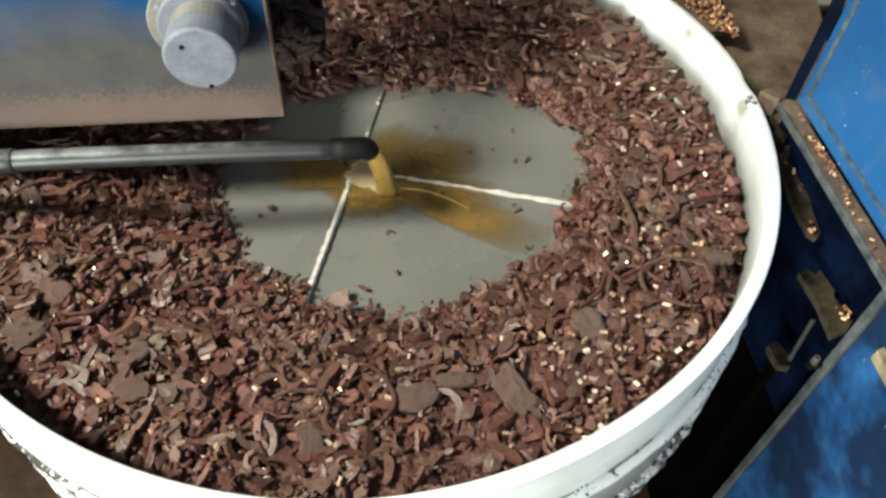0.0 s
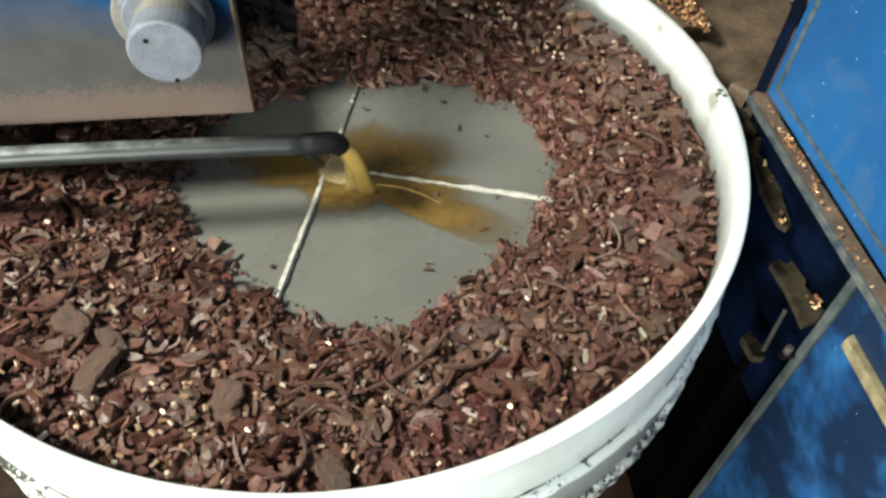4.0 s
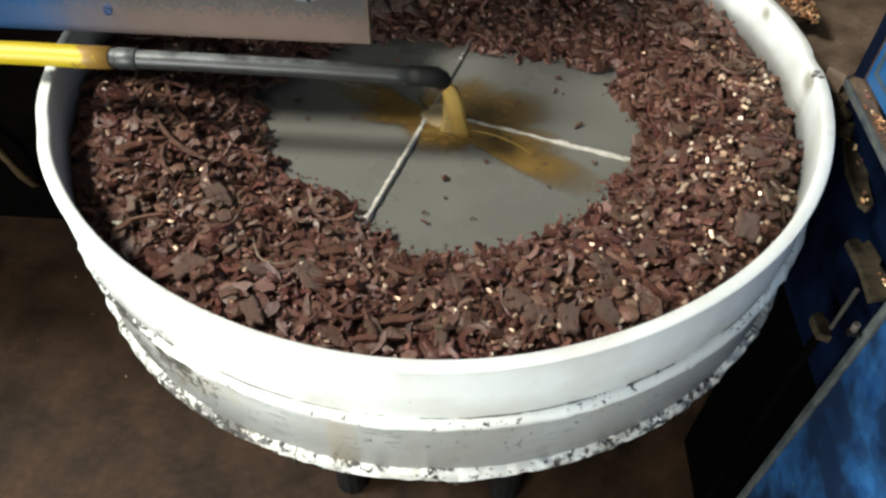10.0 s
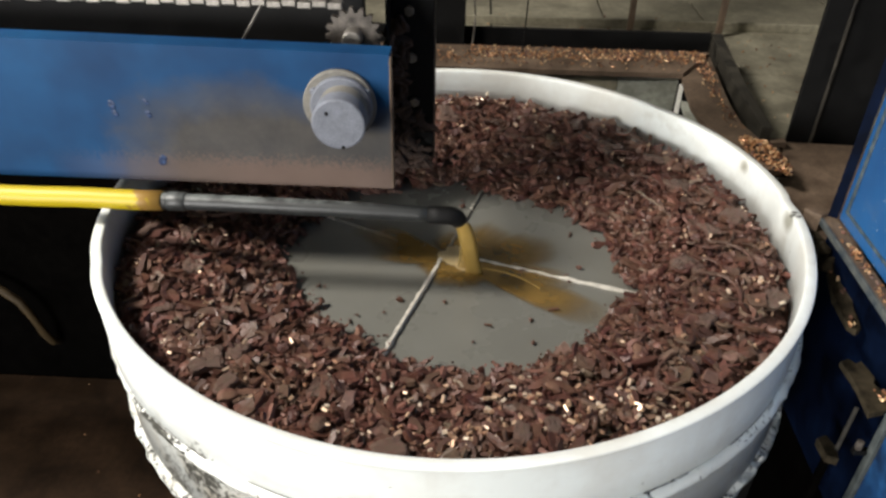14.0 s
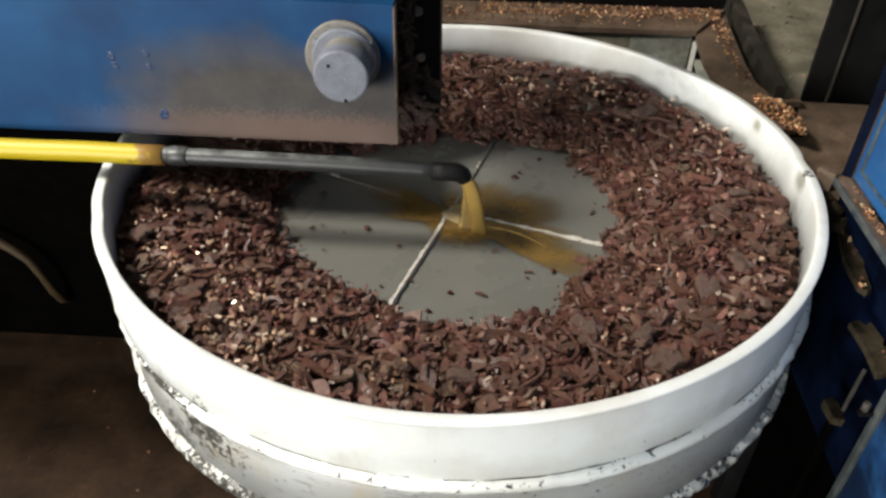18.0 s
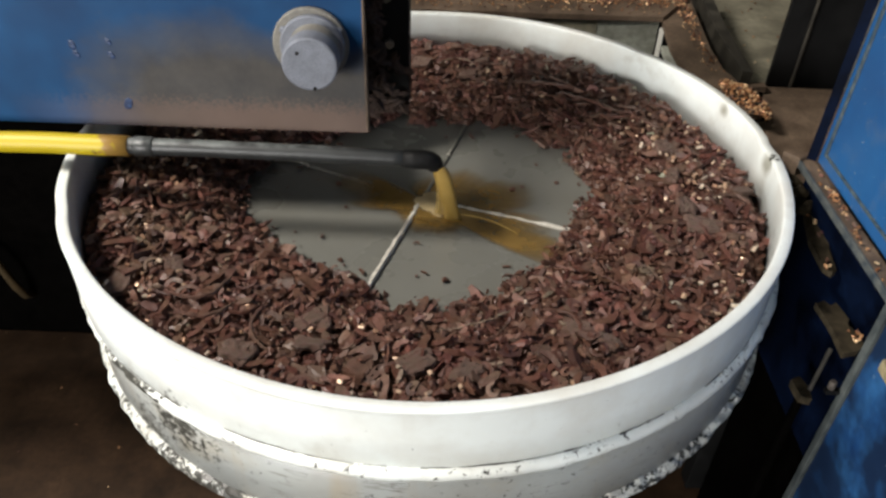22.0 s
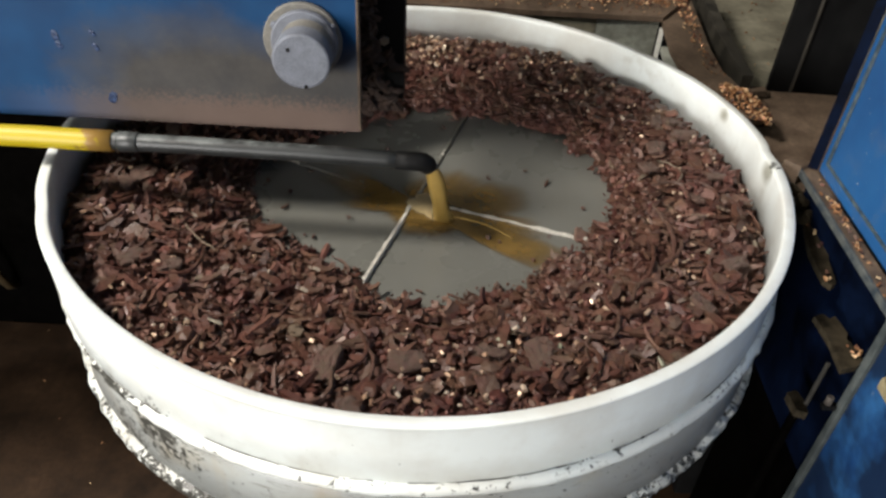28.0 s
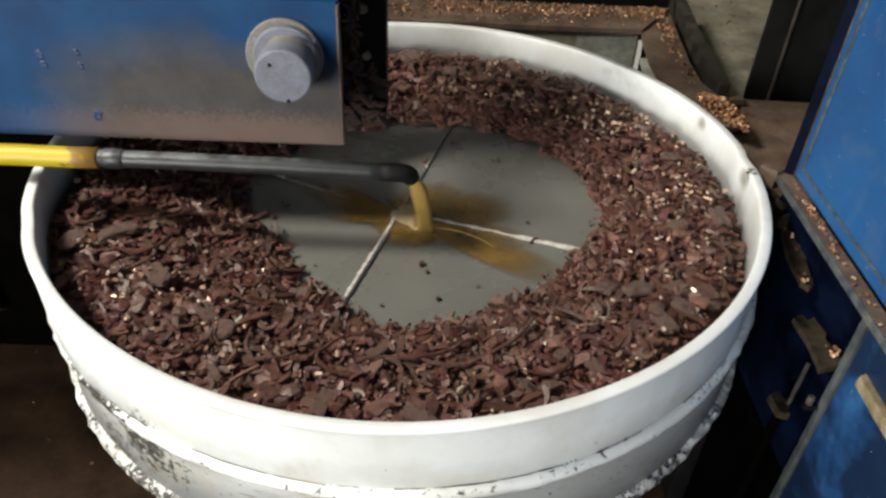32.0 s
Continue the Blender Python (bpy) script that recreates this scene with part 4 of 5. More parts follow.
# the bare middle of the deck: distance of the scrap's edge every 30 degrees, at some seconds
EDGE = {
    0: (0.278, 0.224, 0.15, 0.135, 0.14, 0.15, 0.155, 0.165, 0.176, 0.213, 0.223, 0.231),
    6: (0.257, 0.227, 0.162, 0.14, 0.145, 0.157, 0.17, 0.187, 0.187, 0.257, 0.241, 0.242),
    9: (0.266, 0.206, 0.14, 0.134, 0.163, 0.192, 0.221, 0.21, 0.186, 0.262, 0.242, 0.25),
    13: (0.227, 0.199, 0.15, 0.163, 0.181, 0.199, 0.218, 0.217, 0.209, 0.249, 0.263, 0.249),
    19: (0.208, 0.216, 0.22, 0.188, 0.19, 0.221, 0.253, 0.235, 0.209, 0.243, 0.209, 0.194),
    23: (0.209, 0.24, 0.231, 0.208, 0.2, 0.229, 0.257, 0.216, 0.179, 0.228, 0.203, 0.184),
    28: (0.266, 0.270, 0.243, 0.235, 0.188, 0.214, 0.231, 0.185, 0.171, 0.205, 0.197, 0.204),
    32: (0.267, 0.276, 0.257, 0.233, 0.225, 0.224, 0.219, 0.165, 0.188, 0.235, 0.226, 0.232),
}


def edge(t, degrees):
    """The scrap's inner edge at a time, in a direction."""
    times = sorted(EDGE)
    j = max(k for k in range(len(times) - 1) if times[k] <= t)
    f = (t - times[j]) / (times[j + 1] - times[j])
    d = (degrees % 360) / 30
    k, g = int(d) % 12, d - int(d)
    row = [EDGE[times[j]][i] * (1 - f) + EDGE[times[j + 1]][i] * f for i in (k, (k + 1) % 12)]
    return row[0] * (1 - g) + row[1] * g


clump_meshes = []
for n in range(18):
    heap = Heap(300 + n)
    ring, faces = [], []
    for k in range(8):
        a = 2 * math.pi * k / 8
        q = heap.rnd.uniform(0.8, 1.15)
        ring.append((0.02 * q * math.cos(a), 0.02 * q * math.sin(a)))
    heap.verts += [Vector((x, y, -0.012)) for x, y in ring] + [Vector((0.6 * x, 0.6 * y, -0.003)) for x, y in ring] + [Vector((0, 0, -0.001))]
    heap.faces += [(k, (k + 1) % 8, 8 + (k + 1) % 8, 8 + k) for k in range(8)] + [(8 + k, 8 + (k + 1) % 8, 16) for k in range(8)]
    heap.index += [0] * 16
    for k in range(20):
        a, d = heap.rnd.uniform(0, 6.283), 0.024 * math.sqrt(heap.rnd.random())
        heap.chip((d * math.cos(a), d * math.sin(a), -12 * d * d + heap.rnd.uniform(-0.006, 0.004)), 0.035)
    for k in range(9):
        a, d = heap.rnd.uniform(0, 6.283), heap.rnd.uniform(0.022, 0.036)
        heap.add("crumb", (d * math.cos(a), d * math.sin(a), -0.0045), heap.rnd.uniform(0.0025, 0.005), 1.0, 0)
    clump_meshes.append(heap.mesh("scrap_clump"))

rnd = random.Random(77)
clumps = []
for k in range(300):
    ob = new("scrap_clump", clump_meshes[k % len(clump_meshes)])
    ob.parent = bed
    tagged(ob, kind="stuff")
    u = ((k * 0.7548777) % 1) ** 0.85
    clumps.append((ob, u, ((k * 0.5698403) % 1) * 360 + rnd.uniform(-4, 4), rnd.uniform(0, 360), rnd.uniform(-0.003, 0.003)))

# large flakes: seconds, distance and degrees where each lies, and its size
FLAKES = [
    (0, 0.337, -84, 0.056), (0, 0.36, -70, 0.062), (0, 0.31, -16, 0.042), (0, 0.39, -142, 0.05), (0, 0.409, -31, 0.04), (0, 0.339, 24, 0.05),
    (6, 0.33, -154, 0.045), (6, 0.39, -8, 0.05), (6, 0.402, -51, 0.045), (9, 0.375, -58, 0.042), (9, 0.392, -48, 0.04), (9, 0.393, -109, 0.042), (13, 0.35, -116, 0.044),
    (13, 0.394, 21, 0.04), (13, 0.415, -5, 0.05), (13, 0.377, -58, 0.034), (19, 0.385, -153, 0.045), (19, 0.31, -73, 0.05), (19, 0.35, -67, 0.048), (19, 0.372, -39, 0.045),
    (19, 0.374, -15, 0.042), (21, 0.318, -99, 0.05), (21, 0.354, -128, 0.04), (21, 0.343, -48, 0.042), (23, 0.355, -104, 0.05),
]
FLAKES += [(32, 0.344, -121, 0.052), (32, 0.356, -61, 0.034), (32, 0.339, 12, 0.044), (32, 0.388, -59, 0.036), (32, 0.405, -10, 0.046)]
flake_meshes = []
for n in range(10):
    bm = bmesh.new()
    bmesh.ops.create_icosphere(bm, subdivisions=3, radius=1)
    wide, corner = rnd.uniform(0.5, 0.9), rnd.uniform(0.5, 1.0)
    for v in bm.verts:
        q = v.co.copy()
        flat = (abs(q.x) ** 6 + abs(q.y) ** 6) ** (1 / 6) + 1e-6
        square = math.hypot(q.x, q.y) / flat
        k = 1 + (square - 1) * corner + 0.42 * noise.noise((q.x * 1.5, q.y * 1.5, n * 7)) + 0.22 * noise.noise((q.x * 4, q.y * 4, n * 7)) + 0.08 * noise.noise((q.x * 11, q.y * 11, n * 7))
        z = math.copysign(abs(q.z) ** 0.45, q.z)
        v.co = (0.5 * q.x * k, 0.5 * wide * q.y * k, 0.13 * z + 0.055 * noise.noise((q.x * 2.2, q.y * 2.2, n * 3)) + 0.03 * noise.noise((q.x * 6, q.y * 6, n * 3)))
    me = bpy.data.meshes.new("large_flake")
    bm.to_mesh(me)
    bm.free()
    me.materials.append(FLAKE)
    flake_meshes.append(me)
flakes = []
for n, (t, r, a, size) in enumerate(FLAKES):
    ob = new("large_flake", flake_meshes[n % 10])
    ob.parent, ob.scale = bed, (size * 0.74, size * 0.74, size * 0.72)
    flakes.append((ob, t, r, a, rnd.uniform(0, 360), rnd.uniform(-16, 16), rnd.uniform(-16, 16)))

# single chips and grains on top of the bed, each going round at its own pace
chip_meshes, grain_meshes = [], []
for n in range(20):
    heap = Heap(800 + n)
    kind = ("chunk", "curl", "flake", "curl", "shred")[n % 5]
    low, high = {"chunk": (0.016, 0.025), "curl": (0.028, 0.046), "flake": (0.020, 0.033), "shred": (0.024, 0.040)}[kind]
    heap.add(kind, (0, 0, 0), heap.rnd.uniform(low, high), 0.28 if kind == "curl" else 0.12, 1 if kind == "flake" or n % 3 == 0 else 0)
    chip_meshes.append(heap.mesh("scrap_chip"))
for n in range(6):
    heap = Heap(850 + n)
    heap.add("grain", (0, 0, 0), heap.rnd.uniform(0.0045, 0.0065), 0.1, 3)
    grain_meshes.append(heap.mesh("copper_grain"))
singles = []
for k in range(390):
    chip = k < 290
    ob = new("scrap_chip" if chip else "copper_grain", (chip_meshes if chip else grain_meshes)[k % (20 if chip else 6)])
    ob.parent = bed
    r = math.sqrt(rnd.uniform(0.296 ** 2, 0.417 ** 2))
    a = rnd.uniform(0, 360) if chip or k % 3 == 0 else 250 + 60 * (k % 4) + rnd.gauss(0, 16)
    singles.append((ob, r, a, rnd.uniform(0, 360), rnd.uniform(-14, 14), rnd.uniform(-14, 14), rnd.uniform(0.0, 0.007) if chip else rnd.uniform(0.003, 0.008)))

# long strands lying across the bed: seconds, distance, degrees and heading where each lies, length, bend, material, thickness
STRANDS = [(13, 0.300, 26, 128, 0.085, 0.25, 2), (27.5, 0.292, -76, 12, 0.12, 0.9, 0), (0, 0.352, -100, 20, 0.07, 1.6, 1), (0, 0.345, -4, 100, 0.06, 2.2, 0), (6, 0.345, -62, 30, 0.06, 1.4, 2), (19, 0.33, -40, 60, 0.07, 1.0, 1), (31, 0.30, -150, 35, 0.08, 0.3, 0), (23, 0.36, 8, 100, 0.06, 1.8, 1)]
STRANDS = [row + (1.0,) for row in STRANDS]
STRANDS += [(3, 0.322, -81, 22, 0.095, 0.5, 0, 2.2), (3, 0.330, -78, 150, 0.060, 2.0, 1, 2.4), (3, 0.344, -77, 40, 0.050, 2.4, 0, 2.3), (3, 0.338, -82, -60, 0.055, 2.2, 0, 2.2), (3, 0.348, -80, 200, 0.060, 1.6, 1, 2.0), (3, 0.322, -67, 45, 0.105, 0.35, 1, 2.6), (3, 0.340, -57, 25, 0.060, 0.6, 1, 2.4), (3, 0.402, -80, 70, 0.050, 1.6, 1, 2.4), (3, 0.385, -46, 100, 0.055, 1.2, 0, 2.2),
            (12, 0.36, 22, 60, 0.07, 1.0, 1, 2.0), (12, 0.35, 14, 140, 0.06, 1.8, 0, 2.0), (17, 0.34, -95, 40, 0.06, 1.9, 0, 2.2), (17, 0.38, -52, 80, 0.07, 1.2, 1, 2.0), (22, 0.36, -130, 20, 0.07, 1.4, 1, 2.4), (22, 0.33, -60, 120, 0.06, 1.7, 0, 2.2), (29, 0.34, -110, 60, 0.07, 1.5, 0, 2.2), (29, 0.36, -70, 10, 0.06, 2.0, 1, 2.2), (29, 0.38, -20, 80, 0.06, 1.4, 0, 2.0), (31, 0.33, -135, 100, 0.06, 1.8, 1, 2.0), (7, 0.335, -88, 60, 0.05, 2.2, 1, 2.2), (7, 0.37, 48, 30, 0.06, 2.2, 1, 2.2)]
strands = []
for t, r, a, heading, length, bend, mat, thick in STRANDS:
    spots = [((k / 16 - 0.5) * length, bend * length * 0.5 * ((k / 8 - 1) ** 2) * 0.5 + 0.0015 * noise.noise((k * 0.5, r * 70, a)), 0.003 * noise.noise((k * 0.4, a, 3))) for k in range(17)]
    ob = part("long_strand", tube(spots, [thick * (0.0011 + 0.0005 * noise.noise((k * 0.7, r * 50, 1))) * (1 - 0.6 * abs(k / 8 - 1) ** 4) for k in range(17)], 6), CHIP_MATERIALS[mat], bed, "thin curled strand")
    strands.append((ob, t, r, a, heading))

# loose crumbs that cross the bare deck
stray_meshes = []
for n in range(4):
    heap = Heap(500 + n)
    heap.add(("crumb", "shred", "curl", "crumb")[n], (0, 0, 0.002), (0.007, 0.014, 0.014, 0.010)[n], 0.2, 0)
    stray_meshes.append(heap.mesh("stray_crumb"))
strays = []
for k in range(30):
    ob = new("stray_crumb", stray_meshes[k % 4])
    ob.parent = bed
    ob.scale = (0.75,) * 3 if k % 3 else (1, 1, 1)
    strays.append((ob, rnd.uniform(0.10, 0.19) if k % 3 == 0 else rnd.uniform(0.16, 0.22), rnd.uniform(0, 360)))

# ---------------------------------------------------------------- copper spills
def spill(name, places, label, seed):
    """Grains strewn on a ledge: places is a list of (x, y, z, spread x, spread y, count)."""
    heap = Heap(seed)
    for x, y, z, sx, sy, count in places:
        for k in range(count):
            dx, dy = heap.rnd.uniform(-1, 1), heap.rnd.uniform(-1, 1)
            heap.add("grain", (x + sx * dx, y + sy * dy, z + 0.0014 + 0.003 * heap.rnd.random()), heap.rnd.uniform(0.0024, 0.0046), 0.4, 4 if heap.rnd.random() < 0.65 else 0)
    return tagged(new(name, heap.mesh(name)), label, "copper grains", kind="stuff")


def slab(corners, z0, z1):
    bm = bmesh.new()
    low, high = [bm.verts.new((x, y, z0)) for x, y in corners], [bm.verts.new((x, y, z1)) for x, y in corners]
    bm.faces.new(low[::-1])
    bm.faces.new(high)
    n = len(corners)
    for k in range(n):
        bm.faces.new((low[k], low[(k + 1) % n], high[(k + 1) % n], high[k]))
    bmesh.ops.recalc_face_normals(bm, faces=bm.faces)
    return bm


# ---------------------------------------------------------------- trough behind the bowl
trough = thing("collecting_trough", (0, 0, RIM), "dusty grey steel trough with a ledge behind the bowl", "trough")
part("ledge", slab([(-0.45, 0.521), (0.405, 0.521), (0.42, 0.521), (0.50, 0.640), (-0.45, 0.645)], -0.036, -0.026), RUSTY, trough, "rusty ledge strewn with copper grains")
part("side_ledge", slab([(0.4205, 0.5205), (0.41, 0.40), (0.412, 0.336), (0.43, 0.27), (0.456, 0.205), (0.472, 0.16), (0.498, 0.165), (0.492, 0.26), (0.478, 0.32), (0.479, 0.40), (0.4995, 0.6390)], -0.044, -0.033), RUSTY, trough)
part("front_plate", box(-0.45, 0.30, 0.526, 0.532, -0.5, -0.0365, 0.001), GREY_STEEL, trough)
part("front_sheet", slab([(0.301, 0.526), (0.415, 0.524), (0.415, 0.530), (0.301, 0.532)], -0.5, -0.0365), SHEET, trough, "dim galvanised sheet")
# Near-white strip that draws the highlight down the sheet's bent corner.
part("corner_strip", slab([(0.416, 0.512), (0.423, 0.508), (0.423, 0.513), (0.416, 0.516)], -0.112, -0.0445), HIGHLIGHT_EDGE, trough, "bent sheet edge with its highlight in the pale colour")
part("inner_sheet", slab([(0.4235, 0.505), (0.445, 0.50), (0.43, 0.33), (0.412, 0.38)], -0.085, -0.075), SHEET, trough, "pale sheet inside the trough")
part("back_wall", box(-0.45, 0.531, 0.752, 0.764, -0.9, -0.026, 0.001), BLACK, trough)
part("gap_floor", slab([(-0.45, 0.6455), (0.5005, 0.6405), (0.4815, 0.40), (0.4815, 0.30), (0.504, 0.30), (0.507, 0.48), (0.533, 0.751), (-0.45, 0.751)], -0.16, -0.15), BLACK, trough)
part("side_wall", slab([(0.5045, 0.30), (0.522, 0.30), (0.528, 0.48), (0.556, 0.764), (0.534, 0.764), (0.5075, 0.48)], -0.9, -0.028), BLACK_DIRTY, trough, "dark dusty side wall of the trough")
part("foot_bracket", slab([(0.5225, 0.292), (0.550, 0.294), (0.550, 0.312), (0.5235, 0.310)], -0.062, -0.052), RUSTY, trough)
part("wire", tube([(0.118, 0.60, -0.026), (0.122, 0.60, 0.1), (0.131, 0.60, 0.28), (0.136, 0.60, 0.5)], 0.0016, 6), BLACK, trough, "thin dark hanging wire")
for x in (-0.4, 0.44):
    part("leg", box(x - 0.02, x + 0.02, 0.53, 0.57, -0.9, -0.0365, 0.002), BLACK, trough)
spill("copper_spill", [(0.25, 0.605, RIM - 0.026, 0.235, 0.030, 900), (0.20, 0.565, RIM - 0.026, 0.24, 0.035, 200), (-0.15, 0.58, RIM - 0.026, 0.16, 0.05, 170), (0.468, 0.55, RIM - 0.029, 0.014, 0.06, 90), (0.462, 0.40, RIM - 0.033, 0.013, 0.10, 70)], "copper grains spilled along the ledge", 700)
heap = Heap(701)
for k in range(420):
    a, d = heap.rnd.uniform(0, 6.283), heap.rnd.random() ** 0.6
    heap.add("grain", (0.482 + 0.022 * d * math.cos(a) - 0.016 * d * math.sin(a), 0.208 + 0.062 * d * math.sin(a), RIM - 0.034 + 0.02 * (1 - d) + 0.004 * heap.rnd.random()), heap.rnd.uniform(0.004, 0.0065), 0.7, 4 if heap.rnd.random() < 0.8 else 0)
tagged(new("copper_heap", heap.mesh("copper_heap")), "small heap of copper grains beside the bowl", "copper grains", kind="stuff")

tray = thing("back_tray", (0, 0, RIM), "dusty grey-brown steel tray deck with scattered copper grains", "tray")
for n, (x0, x1) in enumerate(((-0.60, 0.06), (0.066, 0.36), (0.366, 0.62), (0.626, 1.6))):
    part("panel", box(x0, x1, 0.7655, 1.30, -0.13, -0.118, 0.002), GREY_STEEL, tray)
for n, (x0, x1) in enumerate(((-0.60, 0.20), (0.206, 1.0), (1.006, 1.6))):
    part("panel", box(x0, x1, 1.306, 2.4, -0.134, -0.12, 0.002), GREY_STEEL, tray)
part("side_panel", box(0.562, 1.6, 0.34, 0.7645, -0.13, -0.118, 0.002), GREY_STEEL, tray)
for x in (0.40, 0.62):
    part("stay", box(x, x + 0.014, 1.0, 1.014, -0.1179, 0.05, 0.001), RUSTY, tray, "short rusty upright stay")
part("back_rail", box(-0.2, 1.5, 1.05, 1.062, -0.1179, -0.095, 0.002), GREY_STEEL, tray)
for x, y in ((-0.5, 0.8), (1.5, 0.8), (-0.5, 2.3), (1.5, 2.3), (0.6, 0.9)):
    part("leg", box(x - 0.02, x + 0.02, y - 0.02, y + 0.02, -0.9, -0.1345, 0.002), BLACK, tray)
spill("scattered_copper", [(0.35, 0.95, RIM - 0.118, 0.35, 0.2, 110), (0.75, 0.9, RIM - 0.118, 0.12, 0.15, 22), (0.25, 0.9, RIM - 0.118, 0.05, 0.15, 50), (0.66, 0.62, RIM - 0.118, 0.07, 0.1, 16)], "copper grains scattered over the tray deck", 702)

black_post = thing("black_post", (0.60, 0.36, 0), "black steel machine post, dusty along its edges", "post")
part("front_flange", box(-0.036, 0.002, -0.03, -0.022, 0.0, 1.9, 0.001), BLACK, black_post)
part("flange_edge", box(0.0022, 0.007, -0.032, -0.02, 0.0, 1.9, 0.001), BLACK_DIRTY, black_post)
part("web", box(0.0072, 0.10, -0.012, -0.004, 0.0, 1.9, 0.001), BLACK, black_post)
part("back_flange", box(0.002, 0.04, 0.0301, 0.038, 0.0, 1.9, 0.001), BLACK, black_post)
side_post = thing("square_post", (-0.03, 0.74, 0), "black square steel post behind the trough", "post")
part("tube", box(-0.035, 0.03, -0.02, 0.04, 0.0, 2.0, 0.002), BLACK, side_post)
part("cable", tube([(0.045 + 0.006 * math.sin(k * 0.5), -0.03, RIM - 0.06 + 0.02 * k) for k in range(24)], 0.0025, 8), STEEL, side_post)

shelf = thing("dusty_shelf_plate", (0, 0, RIM), "rusty brown plate between the bowl and the blue machine", "plate")
part("plate", slab([(0.47, 0.20), (0.4625, 0.02), (0.60, 0.0), (0.70, 0.32), (0.55, 0.325), (0.547, 0.26), (0.53, 0.20)], -0.075, -0.066), RUSTY, shelf)
part("leg", box(0.56, 0.60, 0.10, 0.14, -0.9, -0.0755, 0.002), BLACK, shelf)

# ---------------------------------------------------------------- blue machine
machine = thing("blue_machine", (0.49, -0.02, RIM), "blue painted machine housing with copper grains on its ledge", "machine")
part("housing", box(0.008, 0.62, -0.75, -0.004, -0.001, 0.8, 0.003), BLUE, machine)
part("corner_flange", slab([(-0.003, 0.002), (0.0075, -0.0035), (0.0075, 0.005), (0.0, 0.007)], -0.001, 0.8), SHADE_BLUE, machine, "dark blue corner flange")
part("panel_seam", box(0.0066, 0.0079, -0.75, -0.024, 0.016, 0.0205, 0.0004), DUSTY_SEAM, machine, "dusty grey panel seam")
part("corner_seam", box(0.0066, 0.0079, -0.0235, -0.0165, 0.016, 0.8, 0.0004), DUSTY_SEAM, machine, "dusty grey-blue upright seam")
part("ledge", box(-0.0098, 0.0075, -0.75, 0.006, -0.010, -0.002, 0.001), RUSTY, machine, "dusty ledge")
part("ledge_lip", box(-0.014, -0.010, -0.75, 0.006, -0.0105, -0.001, 0.001), DUSTY_LIP, machine, "dusty blue ledge lip")
# Block added so that the ground below the machine stays dark.
part("plinth", box(0.03, 0.6, -0.2715, -0.001, -0.9, -0.301, 0.003), SHADE_BLACK, machine, "black machine plinth, added to darken the ground under the machine")
# The skirt's near-black colour carries the shade below the ledge.
part("skirt", box(0.004, 0.010, -0.2615, 0.0, -0.30, -0.0105, 0.001), SHADE_BLUE, machine, "blue skirt panel with the shade under the ledge in its colour")
part("lower_panel", box(-0.010, 0.6, -0.75, -0.2725, -0.90, -0.0105, 0.002), PANEL_BLUE, machine, "mottled blue lower panel")
part("edge_flange", box(-0.014, -0.002, -0.272, -0.262, -0.90, -0.0105, 0.0015), TEAL, machine, "dull teal dusted panel edge")
part("panel_strip", slab([(-0.018, -0.303), (-0.0102, -0.300), (-0.0102, -0.392), (-0.018, -0.390)], -0.066, -0.052), STRAW, machine, "straw-coloured dusty strip on the panel")
part("bracket_tip", slab([(-0.03, 0.012), (-0.006, 0.02), (0.004, 0.0065), (-0.014, -0.004)], -0.024, 0.003), RUSTY, machine)
for x, y, z, size in ((-0.014, -0.006, -0.036, 0.013), (-0.010, -0.022, -0.043, 0.014), (-0.016, -0.030, -0.050, 0.012), (-0.004, -0.036, -0.052, 0.012)):
    bm = bmesh.new()
    bmesh.ops.create_icosphere(bm, subdivisions=2, radius=size)
    for v in bm.verts:
        v.co = Vector((x, y, z)) + v.co * (1 + 0.4 * noise.noise(v.co / size * 1.3 + Vector((size * 900, 0, x * 99))))
    part("dirt_lump", bm, TAN, machine, "dark caked dirt lump")
part("strip", slab([(-0.004, -0.045), (0.006, -0.041), (0.015, -0.049), (0.006, -0.10), (0.0, -0.118), (-0.006, -0.156), (-0.013, -0.161), (-0.019, -0.152), (-0.017, -0.10)], -0.064, -0.056), TAN, machine, "tan dusted steel strip")
part("strip_arm", box(-0.01, -0.0001, -0.11, -0.1, -0.075, -0.0645, 0.001), BLACK, machine)
part("plate", slab([(-0.034, -0.188), (-0.023, -0.183), (-0.018, -0.191), (-0.010, -0.186), (-0.006, -0.213), (-0.011, -0.222), (-0.004, -0.252), (-0.016, -0.263), (-0.034, -0.268), (-0.031, -0.23)], -0.088, -0.080), TAN, machine, "tan dusted bracket plate")
part("plate_arm", box(-0.02, -0.0001, -0.23, -0.215, -0.1, -0.0885, 0.001), BLACK, machine)
arms = thing("dark_brackets", (0, 0, RIM), "dark dusty brackets under the machine's ledge", "bracket")
part("rod", tube([(0.473, -0.243, -0.118), (0.458, -0.262, -0.168)], 0.0026, 8), BLACK_DIRTY, arms)
part("lug", slab([(0.452, -0.232), (0.464, -0.226), (0.470, -0.246), (0.466, -0.262), (0.454, -0.258)], -0.196, -0.184), TAN, arms, "dusty lug")
part("pin", cylinder((0.466, -0.282, -0.137), (0, 0, 1), 0.004, 0.012, 10, 0.001), DULL_STEEL, arms)
part("pin_bar", box(0.461, 0.4935, -0.286, -0.278, -0.150, -0.1435, 0.001), BLACK, arms)
part("stem", box(0.460, 0.468, -0.248, -0.240, -0.9, -0.1965, 0.001), SHADE_BLACK, arms)
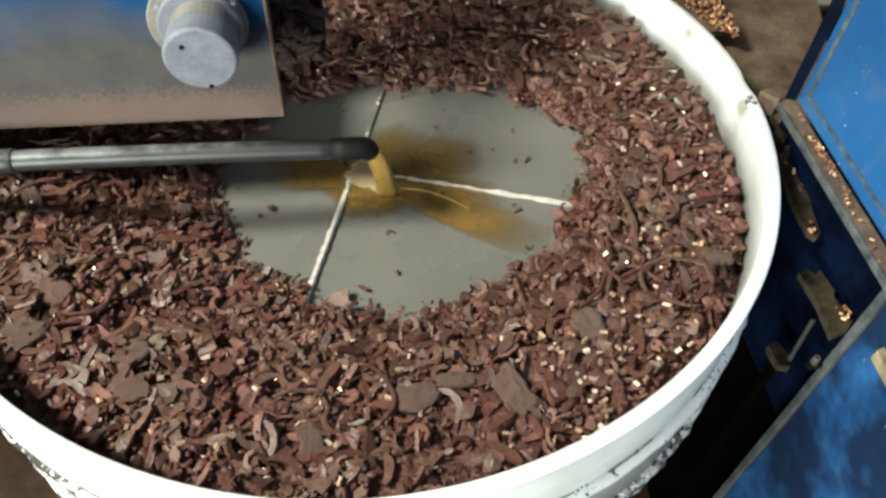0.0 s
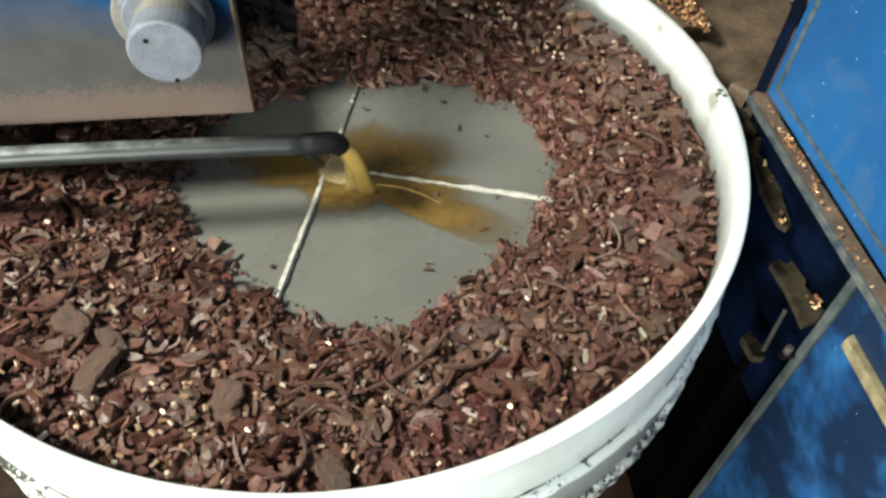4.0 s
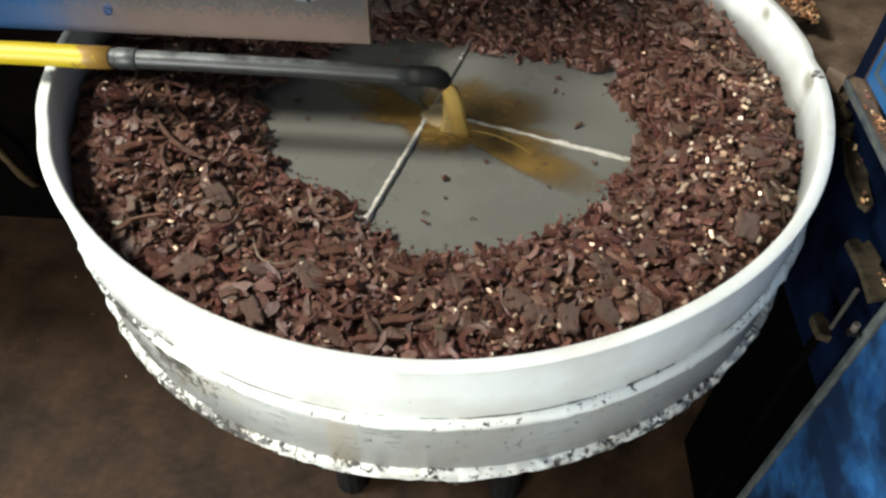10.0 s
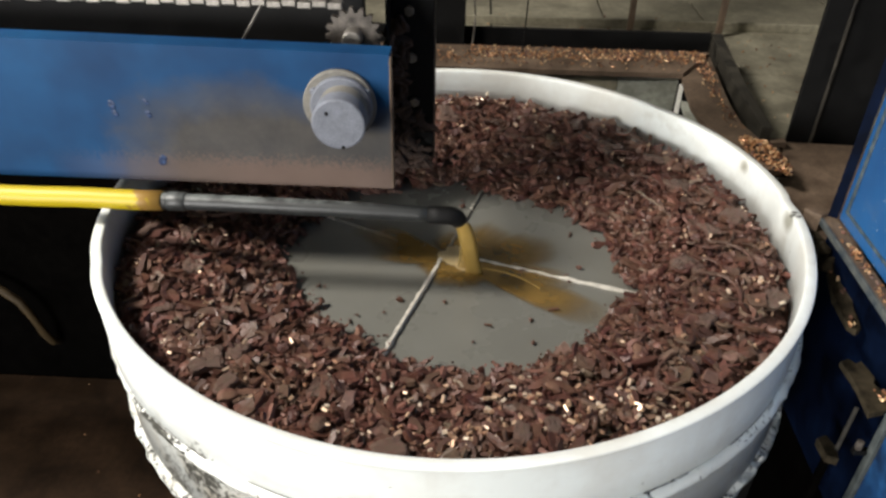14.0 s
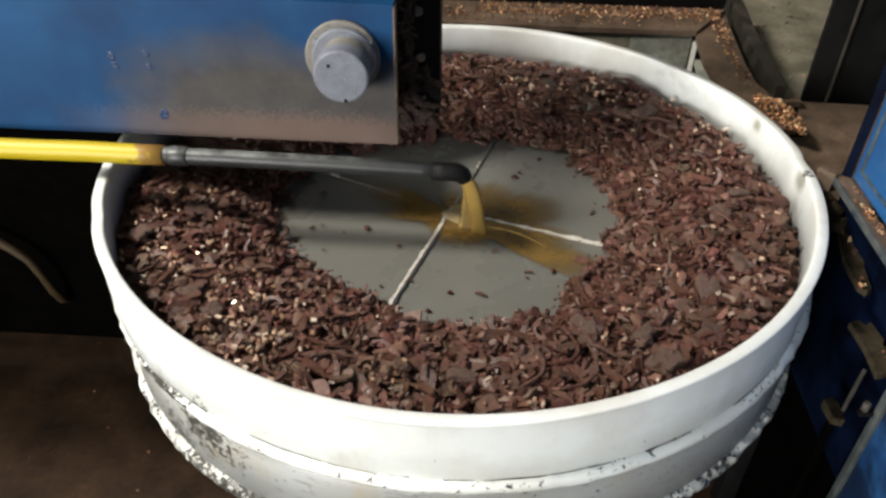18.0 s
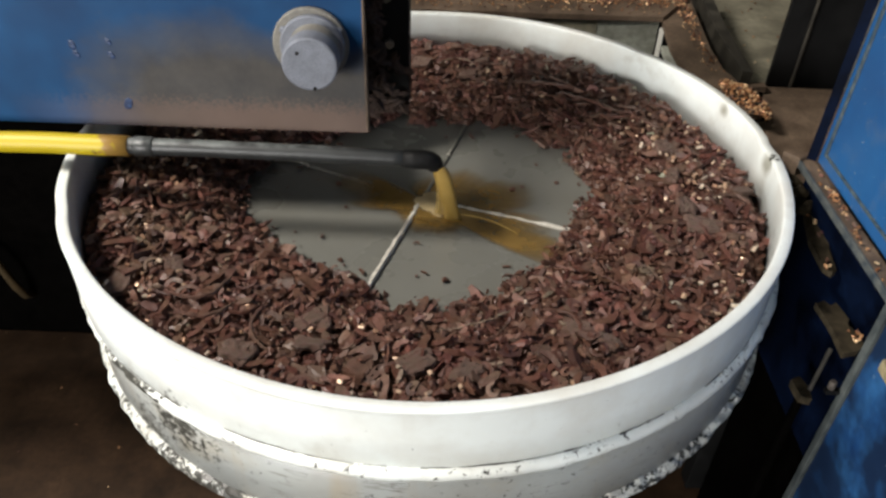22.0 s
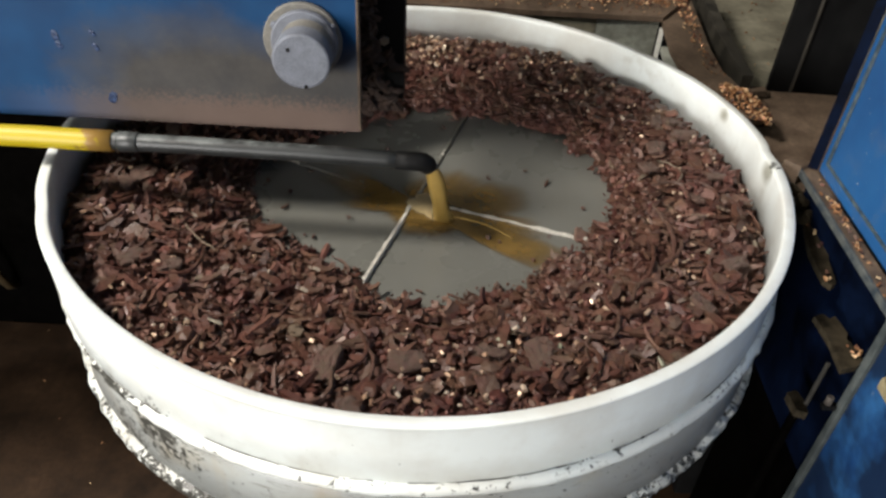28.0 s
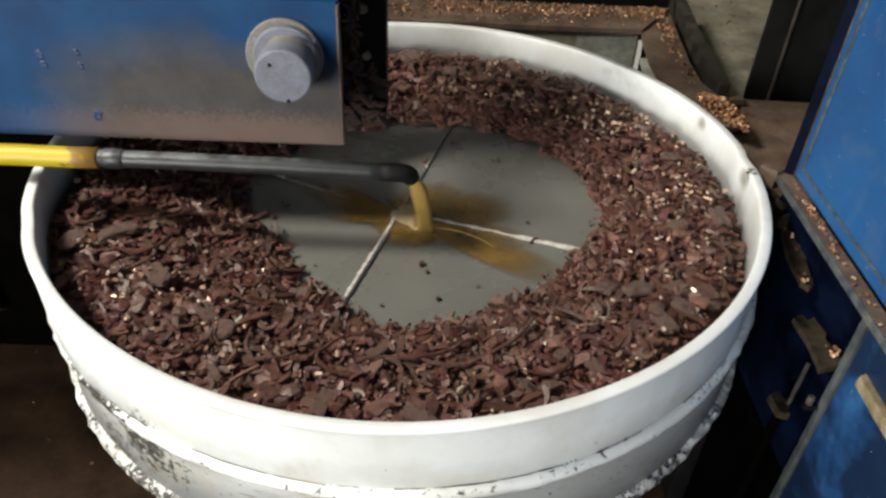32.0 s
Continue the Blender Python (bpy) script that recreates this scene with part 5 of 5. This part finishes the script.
spill("ledge_copper", [(0.486, -0.12, RIM - 0.002, 0.006, 0.09, 26), (0.486, -0.30, RIM - 0.002, 0.006, 0.1, 20), (0.489, -0.15, RIM - 0.002, 0.004, 0.03, 14), (0.489, -0.105, RIM - 0.002, 0.004, 0.013, 22)], "copper grains caught on the blue machine's ledge", 703)
spill("plate_copper", [(0.478, -0.262, RIM - 0.080, 0.007, 0.010, 14), (0.474, -0.168, RIM - 0.056, 0.005, 0.008, 10), (0.488, -0.10, RIM - 0.056, 0.006, 0.03, 6)], "copper grains on the brackets", 704)

# ---------------------------------------------------------------- dark machinery on the other side
frame_box = thing("dark_machine_frame", (-1.15, 0.75, 0), "machine frame with the shadow over it kept in its black colour", "machine")
# Body and hood are filled out in shadow black to keep this side dark.
part("body", box(-0.6, 0.52, -0.25, 0.9, 0.0, RIM - 0.1, 0.01), SHADE_BLACK, frame_box)
part("hood", box(-0.6, 0.45, 0.1, 0.9, RIM - 0.0995, RIM + 0.5, 0.01), SHADE_BLACK, frame_box)
part("blue_guard", box(-0.5, 0.05, -0.46, -0.42, RIM - 0.26, RIM - 0.2, 0.003), BLUE, frame_box, "blue guard bar")
hose = thing("yellow_hose", (0, 0, 0), "dull yellow hose running into the dark machine frame", "hose")
part("tube", tube([(-1.7, 0.47, 0.56), (-1.4, 0.462, 0.50), (-1.22, 0.455, 0.43), (-1.11, 0.45, 0.375), (-1.042, 0.45, 0.328), (-1.012, 0.45, 0.298), (-0.992, 0.45, 0.248), (-0.985, 0.455, 0.20), (-0.985, 0.475, 0.155), (-0.985, 0.52, 0.12)], 0.0098, 10), DULL_YELLOW, hose, smooth=True)


spill("floor_grains", [(-0.8, 0.2, 0.0, 0.3, 0.3, 16), (-0.5, -0.3, 0.0, 0.2, 0.2, 8)], "a few copper grains lying on the oily floor", 706)


# ---------------------------------------------------------------- what moves
def motions():
    ticks = [0, 2, 4, 6, 8, 10, 12, 14, 16, 18, 20, 22, 24, 26, 28, 30, 32]
    for ob, w in ring_parts:
        walk(ob, [(t, pose(0, 0, 0, 0, 0, -w * t)) for t in ticks])
    for ob, u, start, own, lift in clumps:
        rows, a = [], start
        for n in range(22):
            t = min(32, n * 1.6)
            r = edge(min(t, 31.99), a) + 0.016
            r = r + u * (0.305 - r)
            rows.append((t, pose(r * math.cos(radians(a)), r * math.sin(radians(a)), -0.089 + 0.028 * u ** 0.6 + lift, 0, 0, own + a)))
            a -= swing(r) * min(1.6, 32 - t)
            if t >= 32:
                break
        walk(ob, rows)
    for ob, at, r, a, own, tip, roll in flakes:
        w = swing(r)
        walk(ob, [(t, pose(r * math.cos(radians(a - w * (t - at))), r * math.sin(radians(a - w * (t - at))), bed_top(r) + 0.006, tip, roll, own - w * (t - at))) for t in ticks])
    for ob, r, a, own, tip, roll, lift in singles:
        w = swing(r)
        walk(ob, [(t, pose(r * math.cos(radians(a - w * t)), r * math.sin(radians(a - w * t)), bed_top(r) + lift, tip, roll, own - w * t)) for t in ticks])
    for ob, at, r, a, heading in strands:
        w = swing(r)
        walk(ob, [(t, pose(r * math.cos(radians(a - w * (t - at))), r * math.sin(radians(a - w * (t - at))), bed_top(r) + 0.011, 0, 0, heading - w * (t - at))) for t in ticks])
    for ob, r, a in strays:
        walk(ob, [(t, pose(r * math.cos(radians(a - 9 * t)), r * math.sin(radians(a - 9 * t)), -0.0935, 0, 0, a - 9 * t)) for t in ticks])
    wag = random.Random(5)
    for ob, tilt in ((falling, 2.0), (trickle, 4.0)):
        walk(ob, [(0.5 * k, pose(0, 0, 0, wag.uniform(-tilt, tilt) * 0.4, wag.uniform(-tilt, tilt) * 0.5, wag.uniform(-tilt, tilt) * 2)) for k in range(65)])
    walk(foam_lumps, [(0.5 * k, pose(wag.uniform(-1, 1) * 0.001, wag.uniform(-1, 1) * 0.001, 0, 0, 0, wag.uniform(-9, 9))) for k in range(65)])


motions()
